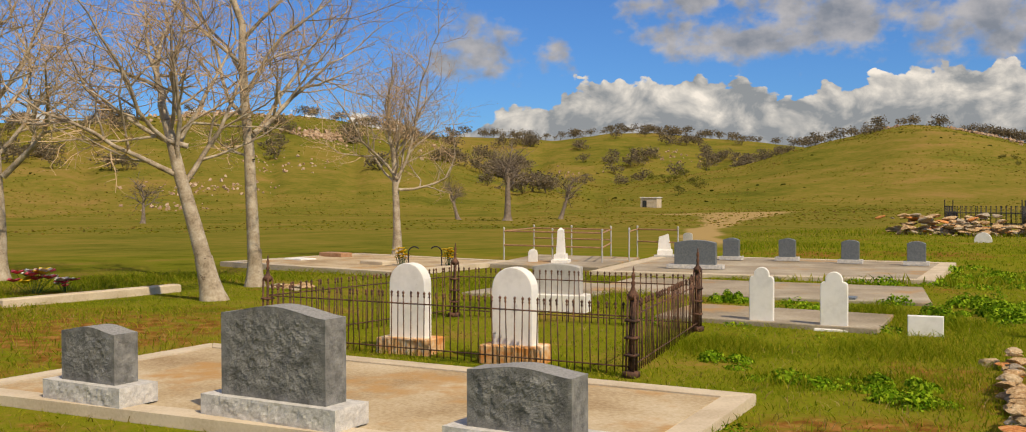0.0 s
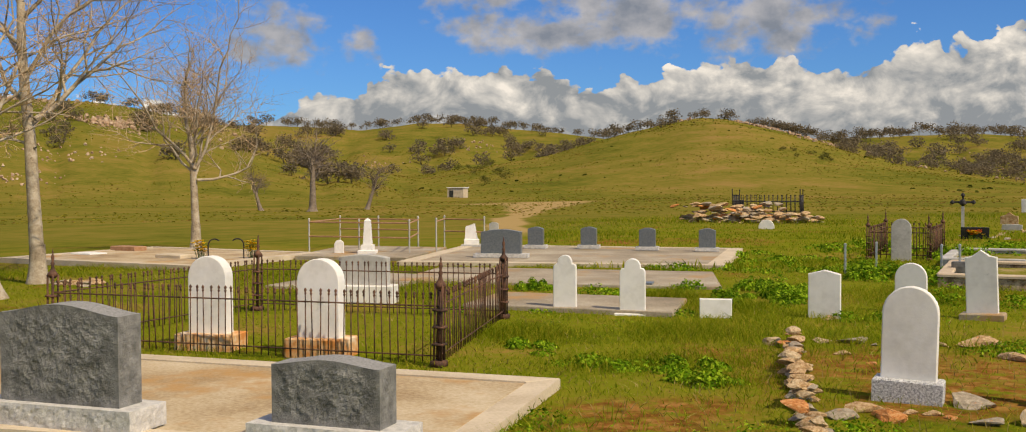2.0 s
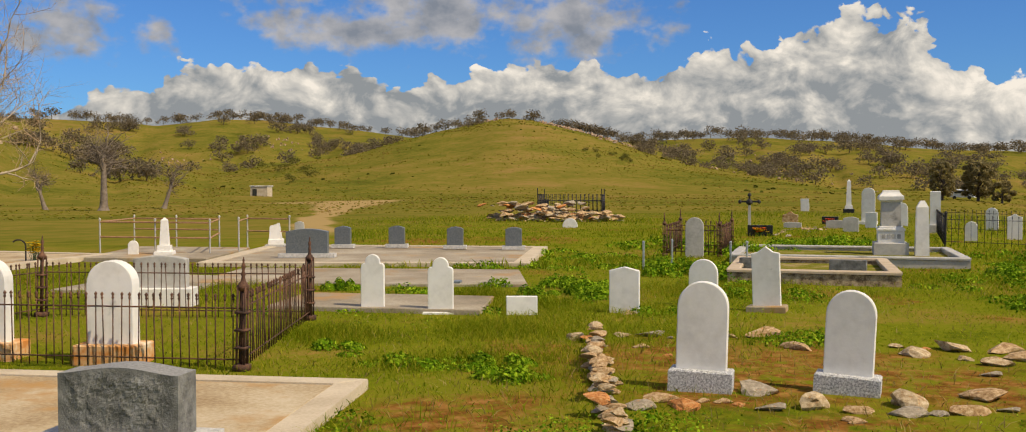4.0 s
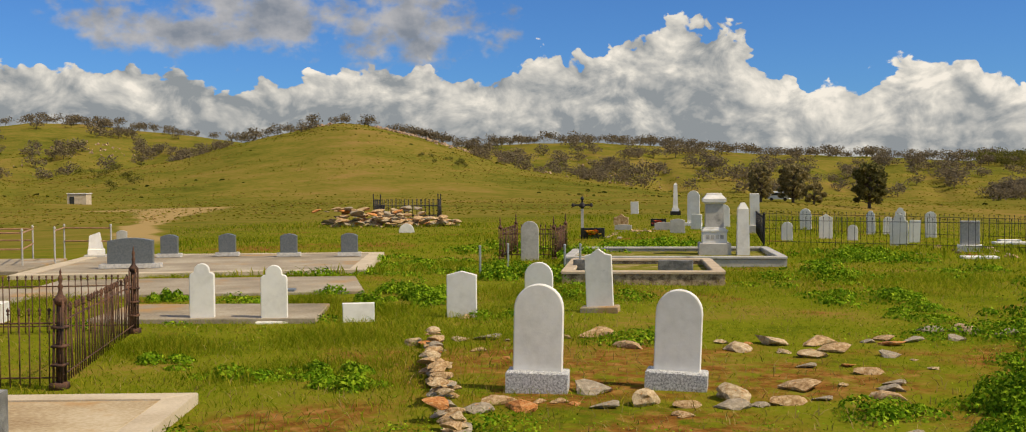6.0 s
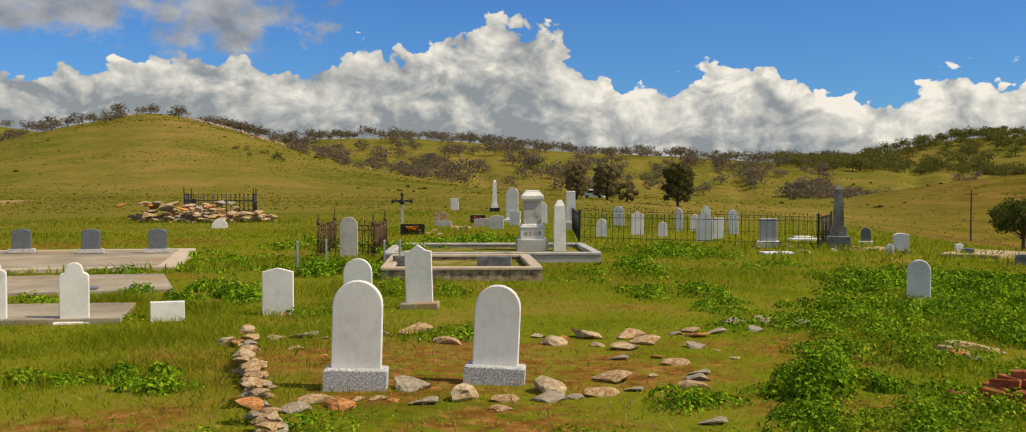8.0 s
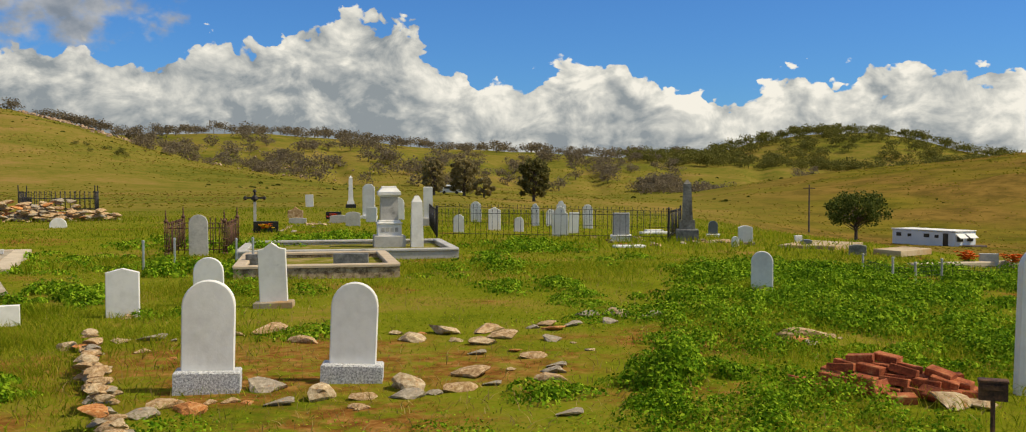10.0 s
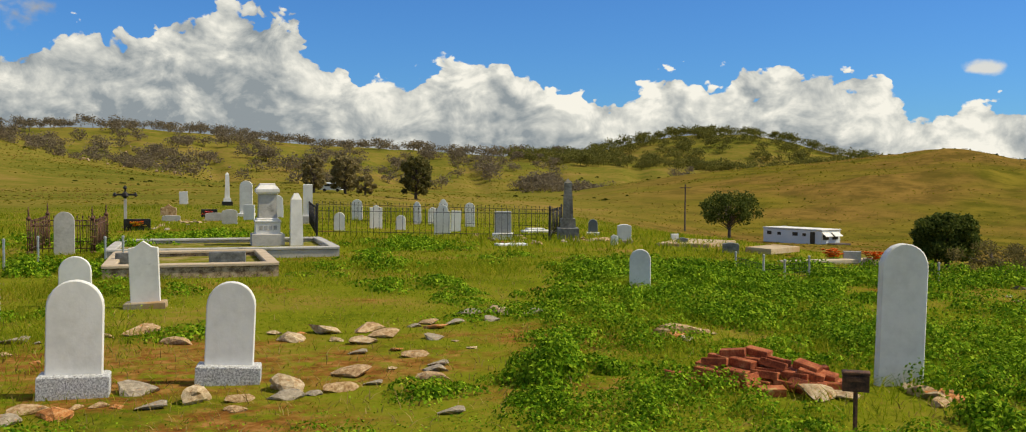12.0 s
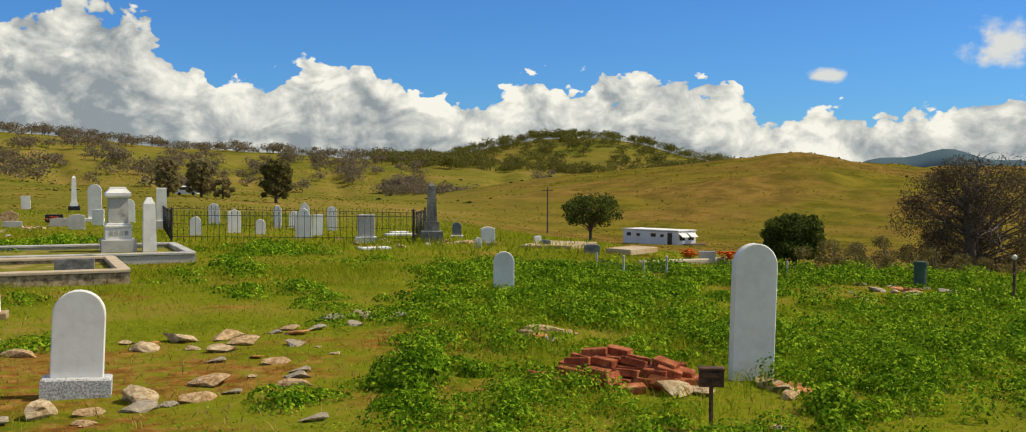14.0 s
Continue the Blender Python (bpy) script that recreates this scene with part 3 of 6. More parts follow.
def rough_block(w, h, d, style, z0, amp, cell=0.025, seed=0.0, top_flat=True):
    """A rock-pitched block: chipped front, back and ends, smooth top."""
    nx, nz = max(6, int(w / cell)), max(3, int(h / cell))
    pts = outline(w, h, style, 24)[1:-1]
    xs, zs = np.array([p[0] for p in pts]), np.array([p[1] for p in pts])
    ny = max(3, int(d / cell))

    def chip(p, n):
        q = Vector(p) * 10
        q.rotate(Euler((0.5, 0.7, 0.35)))
        q += Vector((seed, 2 * seed, 3))
        bowl = noise.voronoi(q * 0.75)[0]
        chip2 = noise.voronoi(q * 1.9 + Vector((7, 3, 1)))[0]
        c = bowl[0] * 0.85 + chip2[0] * 0.55 + noise.noise(q * 4.0) * 0.22 + noise.noise(q * 9) * 0.22 - 0.15
        return Vector(p) + Vector(n) * (c - 0.4) * amp
    m = Mesh()
    for sy in (-1, 1):
        base = len(m.v)
        for i in range(nx + 1):
            x = -w / 2 + w * i / nx
            ht = float(np.interp(x, xs, zs))
            for j in range(nz + 1):
                z = ht * j / nz
                fall = min(1, 6 * i / nx, 6 * (nx - i) / nx, 6 * j / nz + 0.2, 6 * (nz - j) / nz)
                p = chip((x, sy * d / 2, z), (0, sy * fall, 0))
                m.v.append((p.x, p.y, z0 + z))
        for i in range(nx):
            for j in range(nz):
                a = base + i * (nz + 1) + j
                q = (a, a + nz + 1, a + nz + 2, a + 1)
                m.f.append(q if sy < 0 else q[::-1])
    for sx in (-1, 1):
        base = len(m.v)
        ht = float(np.interp(sx * w / 2, xs, zs))
        for i in range(ny + 1):
            y = -d / 2 + d * i / ny
            for j in range(nz + 1):
                z = ht * j / nz
                fall = min(1, 4 * i / ny, 4 * (ny - i) / ny, 6 * j / nz + 0.2, 6 * (nz - j) / nz) * 0.6
                p = chip((sx * w / 2, y, z), (sx * fall, 0, 0))
                m.v.append((p.x, p.y, z0 + z))
        for i in range(ny):
            for j in range(nz):
                a = base + i * (nz + 1) + j
                q = (a, a + nz + 1, a + nz + 2, a + 1)
                m.f.append(q if sx > 0 else q[::-1])
    base = len(m.v)
    for i in range(nx + 1):
        x = -w / 2 + w * i / nx
        ht = float(np.interp(x, xs, zs))
        m.v += [(x, -d / 2, z0 + ht), (x, d / 2, z0 + ht)]
    for i in range(nx):
        a = base + 2 * i
        m.f.append((a, a + 2, a + 3, a + 1))
    return m


def rock_granite(x, y, turn, w, h, d, seed, label):
    """Rock-faced granite memorial on a pale base."""
    ob = thing("headstone", x, y, turn, label, "headstone", "granite memorials", z=0.08)
    part("base", rough_block(w + 0.28, 0.15, d + 0.14, "flat", 0, 0.016, 0.017, seed), GRANITE_PALE, ob, "pale rock pitched granite base")
    me = rough_block(w, h, d, "serpentine", 0.15, 0.017, 0.0105, seed + 5).data("stone")
    me.materials.append(GRANITE), me.materials.append(GRANITE_CUT)
    for p in me.polygons:
        if p.normal.z > 0.85:
            p.material_index = 1
    part("stone", me, GRANITE, ob)
    return ob


rock_granite(-1.66, 7.27, -30, 0.98, 0.66, 0.22, 1.0, "large rock faced dark granite headstone on pale base")
rock_granite(-3.26, 7.99, -30, 0.62, 0.43, 0.22, 4.0, "small rock faced dark granite headstone on pale base")
rock_granite(0.07, 6.25, -30, 0.73, 0.395, 0.22, 8.0, "rock faced dark granite headstone with curved top on concrete")


def white_stone(x, y, turn, w, h, d, style, label, mat=None, base=None, lean=(0, 0), name="headstone", group="marble tablets", sink=0.04):
    """A marble tablet, with a plinth (width, depth, height, material) where it has one."""
    ob = thing(name, x, y, turn, label, "headstone", group, lean=lean)
    z0 = 0.0
    if base:
        bw, bd, bh, bm = base
        part("plinth", Mesh().box(0, 0, -0.08, bw, bd, bh + 0.08, bevel=0.012), bm, ob)
        z0 = bh
    part("tablet", tablet(w, h, d, style, z0 - (0 if base else sink)), mat or MARBLE, ob)
    return ob


# inside the ornate fence
white_stone(-1.13, 11.03, -25, 0.44, 0.80, 0.15, "round", "white marble tablet on a rust stained plinth inside iron fence", base=(0.64, 0.36, 0.17, STAINED))
white_stone(0.0, 10.3, -25, 0.45, 0.78, 0.15, "round", "white marble tablet on a rust stained plinth behind iron railing", base=(0.63, 0.36, 0.19, STAINED))
white_stone(0.62, 14.8, -20, 0.72, 0.44, 0.16, "swell", "wide grey granite stone with curved top on white base", mat=MARBLE_GREY, base=(0.9, 0.34, 0.26, MARBLE))
# by the low plots
white_stone(3.18, 13.15, -25, 0.31, 0.72, 0.07, "shoulder", "white shouldered marble tablet at the edge of a concrete plot", base=(0.44, 0.2, 0.03, MARBLE))
white_stone(3.94, 12.6, -25, 0.33, 0.70, 0.07, "shoulder", "white shouldered marble tablet with chipped top in grass", base=(0.46, 0.2, 0.03, MARBLE))
white_stone(4.88, 12.13, -22, 0.40, 0.28, 0.08, "flat", "low broken white marble slab standing in grass")
white_stone(6.16, 11.75, -36, 0.39, 0.64, 0.07, "pointed", "plain white marble tablet with pointed top in grass")
white_stone(7.48, 11.97, -40, 0.39, 0.68, 0.07, "half", "white round topped marble tablet standing in grass")
white_stone(7.92, 11.13, -43, 0.36, 0.77, 0.07, "gable", "white gabled marble tablet on a low concrete base", base=(0.50, 0.30, 0.08, GREYSLAB), lean=(0, -2))
white_stone(4.36, 7.01, -38, 0.40, 0.70, 0.09, "round", "white round topped tablet on a speckled concrete plinth", base=(0.50, 0.24, 0.17, SPECKLED), lean=(0, 1.5))
white_stone(5.39, 6.51, -44, 0.38, 0.665, 0.08, "round", "leaning white round topped tablet on speckled plinth", base=(0.50, 0.24, 0.15, SPECKLED), lean=(0, 2.5))
white_stone(8.46, 2.10, -52, 0.375, 1.18, 0.09, "round", "tall white round topped tablet leaning among weeds", lean=(0, 1.5))
white_stone(13.5, 7.07, -60, 0.31, 0.68, 0.07, "round", "small grey white tablet with arched top in tall grass")
# ---- more headstones, row by row ----
def dark_stone(x, y, turn, w, h, label):
    ob = thing("headstone", x, y, turn, label, "headstone", "dark granite row", z=0.07)
    part("base", rough_block(w * 1.3 + 0.04, 0.09, 0.30, "flat", 0, 0.008, 0.04, x), GRANITE_PALE, ob, "pale granite base")
    part("stone", tablet(w, h, 0.18, "swell", 0.09), GRANITE_BLUE, ob)


dark_stone(4.0, 22.6, -22, 0.92, 0.54, "wide dark blue grey granite headstone on a pale base")
for dx, dy in ((5.45, 25.7), (6.75, 25.3), (7.95, 24.2), (9.2, 23.4)):
    dark_stone(dx, dy, -24, 0.40, 0.46, "small dark blue grey granite headstone on concrete")
white_stone(6.1, 36.0, -20, 0.33, 0.55, 0.1, "swell", "blue grey granite stone far behind the plots", mat=MARBLE_GREY)
white_stone(0.45, 25.3, -15, 0.23, 0.45, 0.07, "half", "small white round topped tablet beside a pipe railing")
white_stone(12.72, 20.75, -36, 0.42, 0.98, 0.08, "half", "grey streaked round topped tablet inside a small iron enclosure", mat=MARBLE_GREY)
FAR_ROW = (
    (43.7, 57.2, 0.55, 0.88, "flat", 0), (30.6, 35.7, 0.56, 1.45, "round", 1), (28.0, 32.5, 0.44, 0.66, "flat", 0), (30.8, 33.9, 0.50, 1.02, "half", 0),
    (24.06, 23.57, 0.35, 0.63, "round", 0), (31.8, 30.1, 0.45, 0.92, "round", 0), (26.5, 24.2, 0.43, 0.87, "gable", 0), (26.3, 22.9, 0.33, 0.54, "round", 0),
    (30.8, 25.95, 0.31, 0.92, "shoulder", 0), (31.2, 25.5, 0.36, 0.70, "round", 0), (35.9, 28.7, 0.41, 0.95, "shoulder", 0), (23.7, 19.0, 0.48, 0.92, "shoulder", 0),
    (26.4, 20.6, 0.32, 0.72, "flat", 0), (30.2, 22.9, 0.36, 0.93, "half", 0), (23.0, 12.8, 0.17, 0.30, "round", 0), (25.5, 12.3, 0.20, 0.26, "flat", 0))
for k, (x, y, w, h, style, plinth) in enumerate(FAR_ROW):
    white_stone(x, y, -44 - (k % 3) * 4, w, h, 0.09, style, "weathered white marble tablet in grass behind an iron fence" if 4 <= k < 14 else "weathered white marble tablet standing in grass",
                base=(w * 1.35, 0.34, 0.14, MARBLE) if plinth else None, lean=(0, ((k * 7) % 5 - 2) * 0.8))
for x, y, w, h in ((26.7, 33.0, 0.76, 0.36), (25.1, 30.2, 0.55, 0.58), (25.6, 34.3, 0.69, 0.27)):
    white_stone(x, y, -42, w, h, 0.16, "swell", "low grey stone marker among gravel and flowers", mat=MARBLE_GREY)
white_stone(29.3, 36.6, -42, 0.69, 0.38, 0.2, "flat", "low dark stone block in grass", mat=BLACKSTONE)
white_stone(29.2, 39.3, -40, 0.7, 0.56, 0.2, "gable", "reddish brown stone marker with pale edge", mat=ROCK_TAN)
white_stone(19.7, 28.1, -38, 0.80, 0.40, 0.14, "flat", "black polished stone marker with flowers before it", mat=BLACKSTONE)
white_stone(27.4, 16.0, -55, 0.28, 0.40, 0.14, "round", "small dark granite marker on a pale base", mat=GRANITE_BLUE, base=(0.4, 0.3, 0.1, MARBLE))
white_stone(23.9, 13.0, -55, 0.36, 0.42, 0.2, "swell", "squat white granite marker on grey base", base=(0.46, 0.32, 0.08, GREYSLAB))
white_stone(24.3, 11.5, -60, 0.28, 0.24, 0.2, "swell", "small dark slanted granite marker", mat=GRANITE_BLUE)
white_stone(22.7, 9.5, -65, 0.38, 0.28, 0.22, "swell", "small rough dark granite marker", mat=GRANITE)
white_stone(21.8, 6.4, -70, 0.36, 0.34, 0.12, "flat", "grey granite marker between orange flowers", mat=MARBLE_GREY)
white_stone(33.0, 77.0, -25, 0.7, 0.8, 0.2, "flat", "black headstone on the rise", mat=BLACKSTONE)
white_stone(23.0, 16.3, -55, 0.46, 0.60, 0.26, "flat", "square grey marble stone with white base in grass", mat=GRANITE_PALE, base=(0.58, 0.40, 0.17, MARBLE))
for x, y in ((26.6, 66.0), (28.0, 65.6)):
    white_stone(x, y, -25, 0.62, 0.5, 0.12, "half", "pale round topped tablet on the rise", mat=MARBLE_GREY)
white_stone(17.6, 38.4, -30, 0.62, 0.42, 0.12, "half", "low white round topped tablet in the grass")


def tapered(m, w0, w1, z0, z1):
    return m.box(0, 0, z0, w0, w0, z1 - z0, taper=w1 / w0)


def obelisk(x, y, turn, w, h, mat, label, base_mat=None, foot=0.22):
    """Stepped base, tapering shaft, pyramid tip."""
    ob = thing("obelisk", x, y, turn, label, "monument", "obelisks")
    part("base", Mesh().box(0, 0, -0.06, w * 1.65, w * 1.65, h * foot * 0.55 + 0.06, bevel=0.015), base_mat or mat, ob)
    part("step", tapered(Mesh(), w * 1.15, w * 1.1, h * foot * 0.55, h * foot), mat, ob)
    part("shaft", tapered(Mesh(), w * 0.8, w * 0.56, h * foot, h * 0.93), mat, ob)
    part("tip", tapered(Mesh(), w * 0.6, 0.02, h * 0.93, h), mat, ob)
    return ob


obelisk(42.3, 51.1, -40, 0.40, 2.08, MARBLE, "slender white marble obelisk on a dark base", BLACKSTONE)
obelisk(24.3, 15.0, -55, 0.36, 1.68, OLDSTONE, "stained grey stone obelisk on a dark block", GRANITE, foot=0.34)
obelisk(1.13, 25.0, -15, 0.25, 0.94, MARBLE, "small white marble obelisk inside a pipe railing", foot=0.32)
ob = thing("broken_monument", 3.98, 27.2, -15, "broken white marble monument of stacked blocks", "monument", "obelisks")
part("base", Mesh().box(0, 0, -0.06, 0.50, 0.44, 0.20, bevel=0.02), MARBLE_GREY, ob)
part("step", Mesh().box(0.02, 0, 0.14, 0.40, 0.34, 0.14, 0.1, bevel=0.02), MARBLE, ob)
part("die", Mesh().add([(-0.15, -0.13, 0.28), (0.17, -0.13, 0.28), (0.17, 0.13, 0.28), (-0.15, 0.13, 0.28), (-0.13, -0.12, 0.60), (0.10, -0.12, 0.70), (0.10, 0.12, 0.68), (-0.13, 0.12, 0.62)], [(3, 2, 1, 0), (4, 5, 6, 7), (0, 1, 5, 4), (1, 2, 6, 5), (2, 3, 7, 6), (3, 0, 4, 7)]), MARBLE, ob)


def family_monument(x, y, turn):
    ob = thing("family_monument", x, y, turn, "tall grey marble monument with moulded cap inside a kerb", "monument")
    ob.matrix_basis = ob.matrix_basis @ Matrix.Diagonal((0.9, 0.9, 0.9, 1))
    part("base", Mesh().box(0, 0, -0.05, 0.82, 0.82, 0.48, bevel=0.02), MARBLE_GREY, ob, "stained square base block")
    die = part("die", Mesh().box(0, 0, 0.43, 0.62, 0.62, 0.30, bevel=0.02), MARBLE, ob)
    for k in range(4):
        part("letter_bar", Mesh().box(-0.18 + 0.12 * k, -0.313, 0.53, 0.085, 0.012, 0.11), MARBLE_GREY, die, "raised grey bar")
    m = Mesh()
    for w, z, h in ((0.66, 0.73, 0.05), (0.58, 0.78, 0.05)):
        m.box(0, 0, z, w, w, h, bevel=0.015)
    part("moulding", m, MARBLE, ob)
    part("shaft", Mesh().box(0, 0, 0.83, 0.47, 0.47, 0.62, taper=0.95, bevel=0.01), MARBLE_GREY, ob)
    m = Mesh()
    for w, z, h, t in ((0.50, 1.45, 0.05, 1.12), (0.60, 1.50, 0.09, 1.0), (0.58, 1.59, 0.10, 0.7), (0.40, 1.69, 0.04, 0.95)):
        m.box(0, 0, z, w, w, h, taper=t, bevel=0.01)
    part("cap", m, MARBLE, ob, "moulded white marble cap")


family_monument(16.4, 18.4, -38)
ob = thing("pointed_pillar", 16.73, 17.78, -38, "slim white marble pillar with a pointed broken top", "monument")
ob.matrix_basis = ob.matrix_basis @ Matrix.Diagonal((0.914, 0.914, 0.914, 1))
part("pillar", tapered(Mesh(), 0.33, 0.27, -0.05, 1.30), MARBLE, ob)
part("tip", tapered(Mesh(), 0.27, 0.10, 1.30, 1.46), MARBLE, ob)
ob = thing("square_pillar", 27.7, 28.8, -44, "square white marble pillar on a stepped grey base", "monument")
part("base", Mesh().box(0, 0, -0.05, 0.55, 0.55, 0.35, bevel=0.02), MARBLE_GREY, ob)
part("pillar", Mesh().box(0, 0, 0.30, 0.36, 0.36, 1.2, bevel=0.02), MARBLE, ob)

ob = thing("metal_cross", 19.9, 29.0, -36, "ornate iron cross with wreath on a pale post", "cross")
part("post", Mesh().box(0, 0, -0.05, 0.09, 0.09, 1.05, bevel=0.01), MARBLE_GREY, ob)
m = Mesh()
m.box(0, 0, 1.0, 0.06, 0.06, 0.35, bevel=0.01).box(0, 0, 1.10, 0.62, 0.06, 0.06, bevel=0.01)
part("cross", m, IRON, ob)
for k, (dx, dz) in enumerate(((-0.31, 1.13), (0.31, 1.13), (0.0, 1.36), (0.0, 1.13))):
    s = 0.07 if k < 3 else 0.12
    part("boss", Mesh().tube_z(dx, 0, [(s * 0.3, dz - s), (s, dz - s * 0.4), (s * 0.8, dz + s * 0.3), (0.01, dz + s)], 7), IRON, ob)


# ---- kerbs ----
def kerb(name, corner, along, across, n_along, n_across, h, thick, mat, label, cap=None):
    """A rectangle of kerb walls: each side one part."""
    o, a, b = Vector((*corner, 0)), Vector((*along, 0)), Vector((*across, 0))
    ob = thing(name, corner[0], corner[1], 0, label, "grave kerb", "grave kerbs")
    ang, la, lb = math.atan2(a.y, a.x), a.length, b.length
    for off, length, turn in ((a / 2, la + thick, ang), (a / 2 + b, la + thick, ang), (b / 2, lb - thick, ang + math.pi / 2), (b / 2 + a, lb - thick, ang + math.pi / 2)):
        wall = part("kerb_wall", Mesh().box(off.x, off.y, -0.1, length, thick, h + 0.1, turn, bevel=0.02), mat, ob)
        if cap:
            part("coping", Mesh().box(off.x, off.y, h, length + 0.01, thick + 0.05, 0.05, turn, bevel=0.015), cap, wall, "pale smooth coping")
    c = (a + b) / 2
    part("fill", Mesh().box(c.x, c.y, -0.1, la - thick, lb - thick, h + 0.04, ang), FILL, ob, "earth and thin grass filling the plot")
    return ob


FILL = material("earth and moss fill", 0.95, paint=mottled((0.36, rgb(0.10, 0.12, 0.012)), (0.5, rgb(0.18, 0.17, 0.025)), (0.62, rgb(0.34, 0.25, 0.12)), scale=2.5, fine=16), bump=0.8, bump_scale=20, spec=0.0)
KERB_GREY = material("grey cast kerb", 0.85, paint=mottled((0.3, rgb(0.30, 0.28, 0.245)), (0.6, rgb(0.50, 0.47, 0.42)), scale=2, fine=30), bump=0.2)
KERB_STONE = material("rubble faced kerb", 0.9, paint=mottled((0.40, rgb(0.13, 0.085, 0.05)), (0.5, rgb(0.36, 0.26, 0.16)), (0.60, rgb(0.52, 0.40, 0.27)), scale=9, fine=50), bump=1.0, bump_scale=22)
TAN_COPE = material("tan mortar coping", 0.9, paint=mottled((0.3, rgb(0.40, 0.30, 0.20)), (0.6, rgb(0.56, 0.45, 0.32)), scale=3, fine=40), bump=0.2)
kerb("grave_kerb", (15.9, 15.7), (-3.58, 2.81), (2.2, 2.8), 1, 1, 0.17, 0.16, KERB_GREY, "grey concrete kerb around a family plot", MARBLE_GREY)
kerb("grave_kerb", (11.75, 13.05), (-2.05, 1.56), (1.9, 2.5), 1, 1, 0.19, 0.17, KERB_STONE, "rubble stone kerb with tan mortar coping", TAN_COPE)
for x, y, w in ((12.0, 14.5, 0.62), (10.7, 15.5, 0.42)):
    ob = thing("flat_marker", x, y, -44, "dark low granite block inside a stone kerb", "grave marker")
    part("block", rough_block(w, 0.34, 0.22, "flat", 0.0, 0.01, 0.04, x), GRANITE, ob)
quad_slab("concrete_plot", [(23.6, 11.9), (24.0, 10.6), (25.9, 10.7), (26.0, 12.3)], 0.03, CONCRETE, "pale tan concrete platform with small markers")
quad_slab("concrete_plot", [(23.6, 9.5), (23.2, 8.7), (24.6, 8.5), (25.0, 9.3)], 0.03, CONCRETE, "pale tan concrete platform beside a dark marker")
ob = thing("kerb_strip", 21.4, 6.65, math.degrees(math.atan2(5.9 - 7.43, 22.56 - 20.33)), "low pale concrete kerb in front of orange flowers", "grave kerb")
part("strip", Mesh().box(0, 0, -0.1, 2.7, 0.2, 0.22, bevel=0.02), CURB, ob)
ob = thing("kerb_strip", -7.0, 17.0, math.degrees(math.atan2(18.32 - 15.65, -6.1 + 7.88)), "low tan concrete kerb in grass below bare trees", "grave kerb")
part("strip", Mesh().box(0, 0, -0.1, 3.3, 0.22, 0.24, bevel=0.02), CURB, ob)
ob = thing("kerb_strip", -8.4, 15.9, 100, "short tan concrete kerb in grass", "grave kerb")
part("strip", Mesh().box(0, 0, -0.1, 1.0, 0.2, 0.24, bevel=0.02), CURB, ob)
for x, y, w, d, h, mat in ((-5.6, 26.6, 0.7, 0.5, 0.10, MARBLE), (-4.9, 27.9, 0.9, 0.4, 0.16, RUSTPIPE), (-3.3, 24.6, 0.8, 0.45, 0.16, CURB), (21.1, 14.7, 0.8, 0.45, 0.05, MARBLE), (29.6, 19.6, 0.6, 0.4, 0.06, MARBLE), (27.6, 18.2, 1.0, 0.4, 0.08, MARBLE)):
    ob = thing("ledger_stone", x, y, -40, "flat pale slab lying on a grave", "grave slab")
    part("slab", Mesh().box(0, 0, 0.0 if y < 20 else 0.03, w, d, h, bevel=0.015), mat, ob)


# ---- iron fences ----
def spear_bar(h, r, head=True):
    m = Mesh()
    m.tube_z(0, 0, [(r, 0.02), (r, h - 0.07)], 5)
    if head:
        m.tube_z(0, 0, [(r, h - 0.07), (r * 2.3, h - 0.055), (r * 1.1, h - 0.045), (r * 2.6, h - 0.022), (0.001, h)], 5)
    return m.data("picket", True)


def ornate_post(h):
    m = Mesh()
    m.box(0, 0, 0, 0.13, 0.13, 0.06, bevel=0.01)
    for dx in (-0.036, 0.036):
        for dy in (-0.036, 0.036):
            m.tube_z(dx, dy, [(0.011, 0.05), (0.011, h - 0.27)], 5)
    m.tube_z(0, 0, [(0.014, 0.05), (0.014, h - 0.26)], 6)
    for z in (0.20, 0.36, 0.52):
        m.box(0, 0, z, 0.11, 0.11, 0.022, bevel=0.005)
    return m.data("post", True)


def post_finial(h):
    m = Mesh()
    m.tube_z(0, 0, [(0.030, h - 0.31), (0.052, h - 0.285), (0.056, h - 0.262), (0.046, h - 0.25), (0.024, h - 0.22), (0.014, h - 0.18), (0.024, h - 0.155), (0.011, h - 0.13), (0.019, h - 0.095), (0.017, h - 0.07), (0.007, h - 0.05), (0.010, h - 0.032), (0.002, h)], 8)
    return m.data("finial", True)


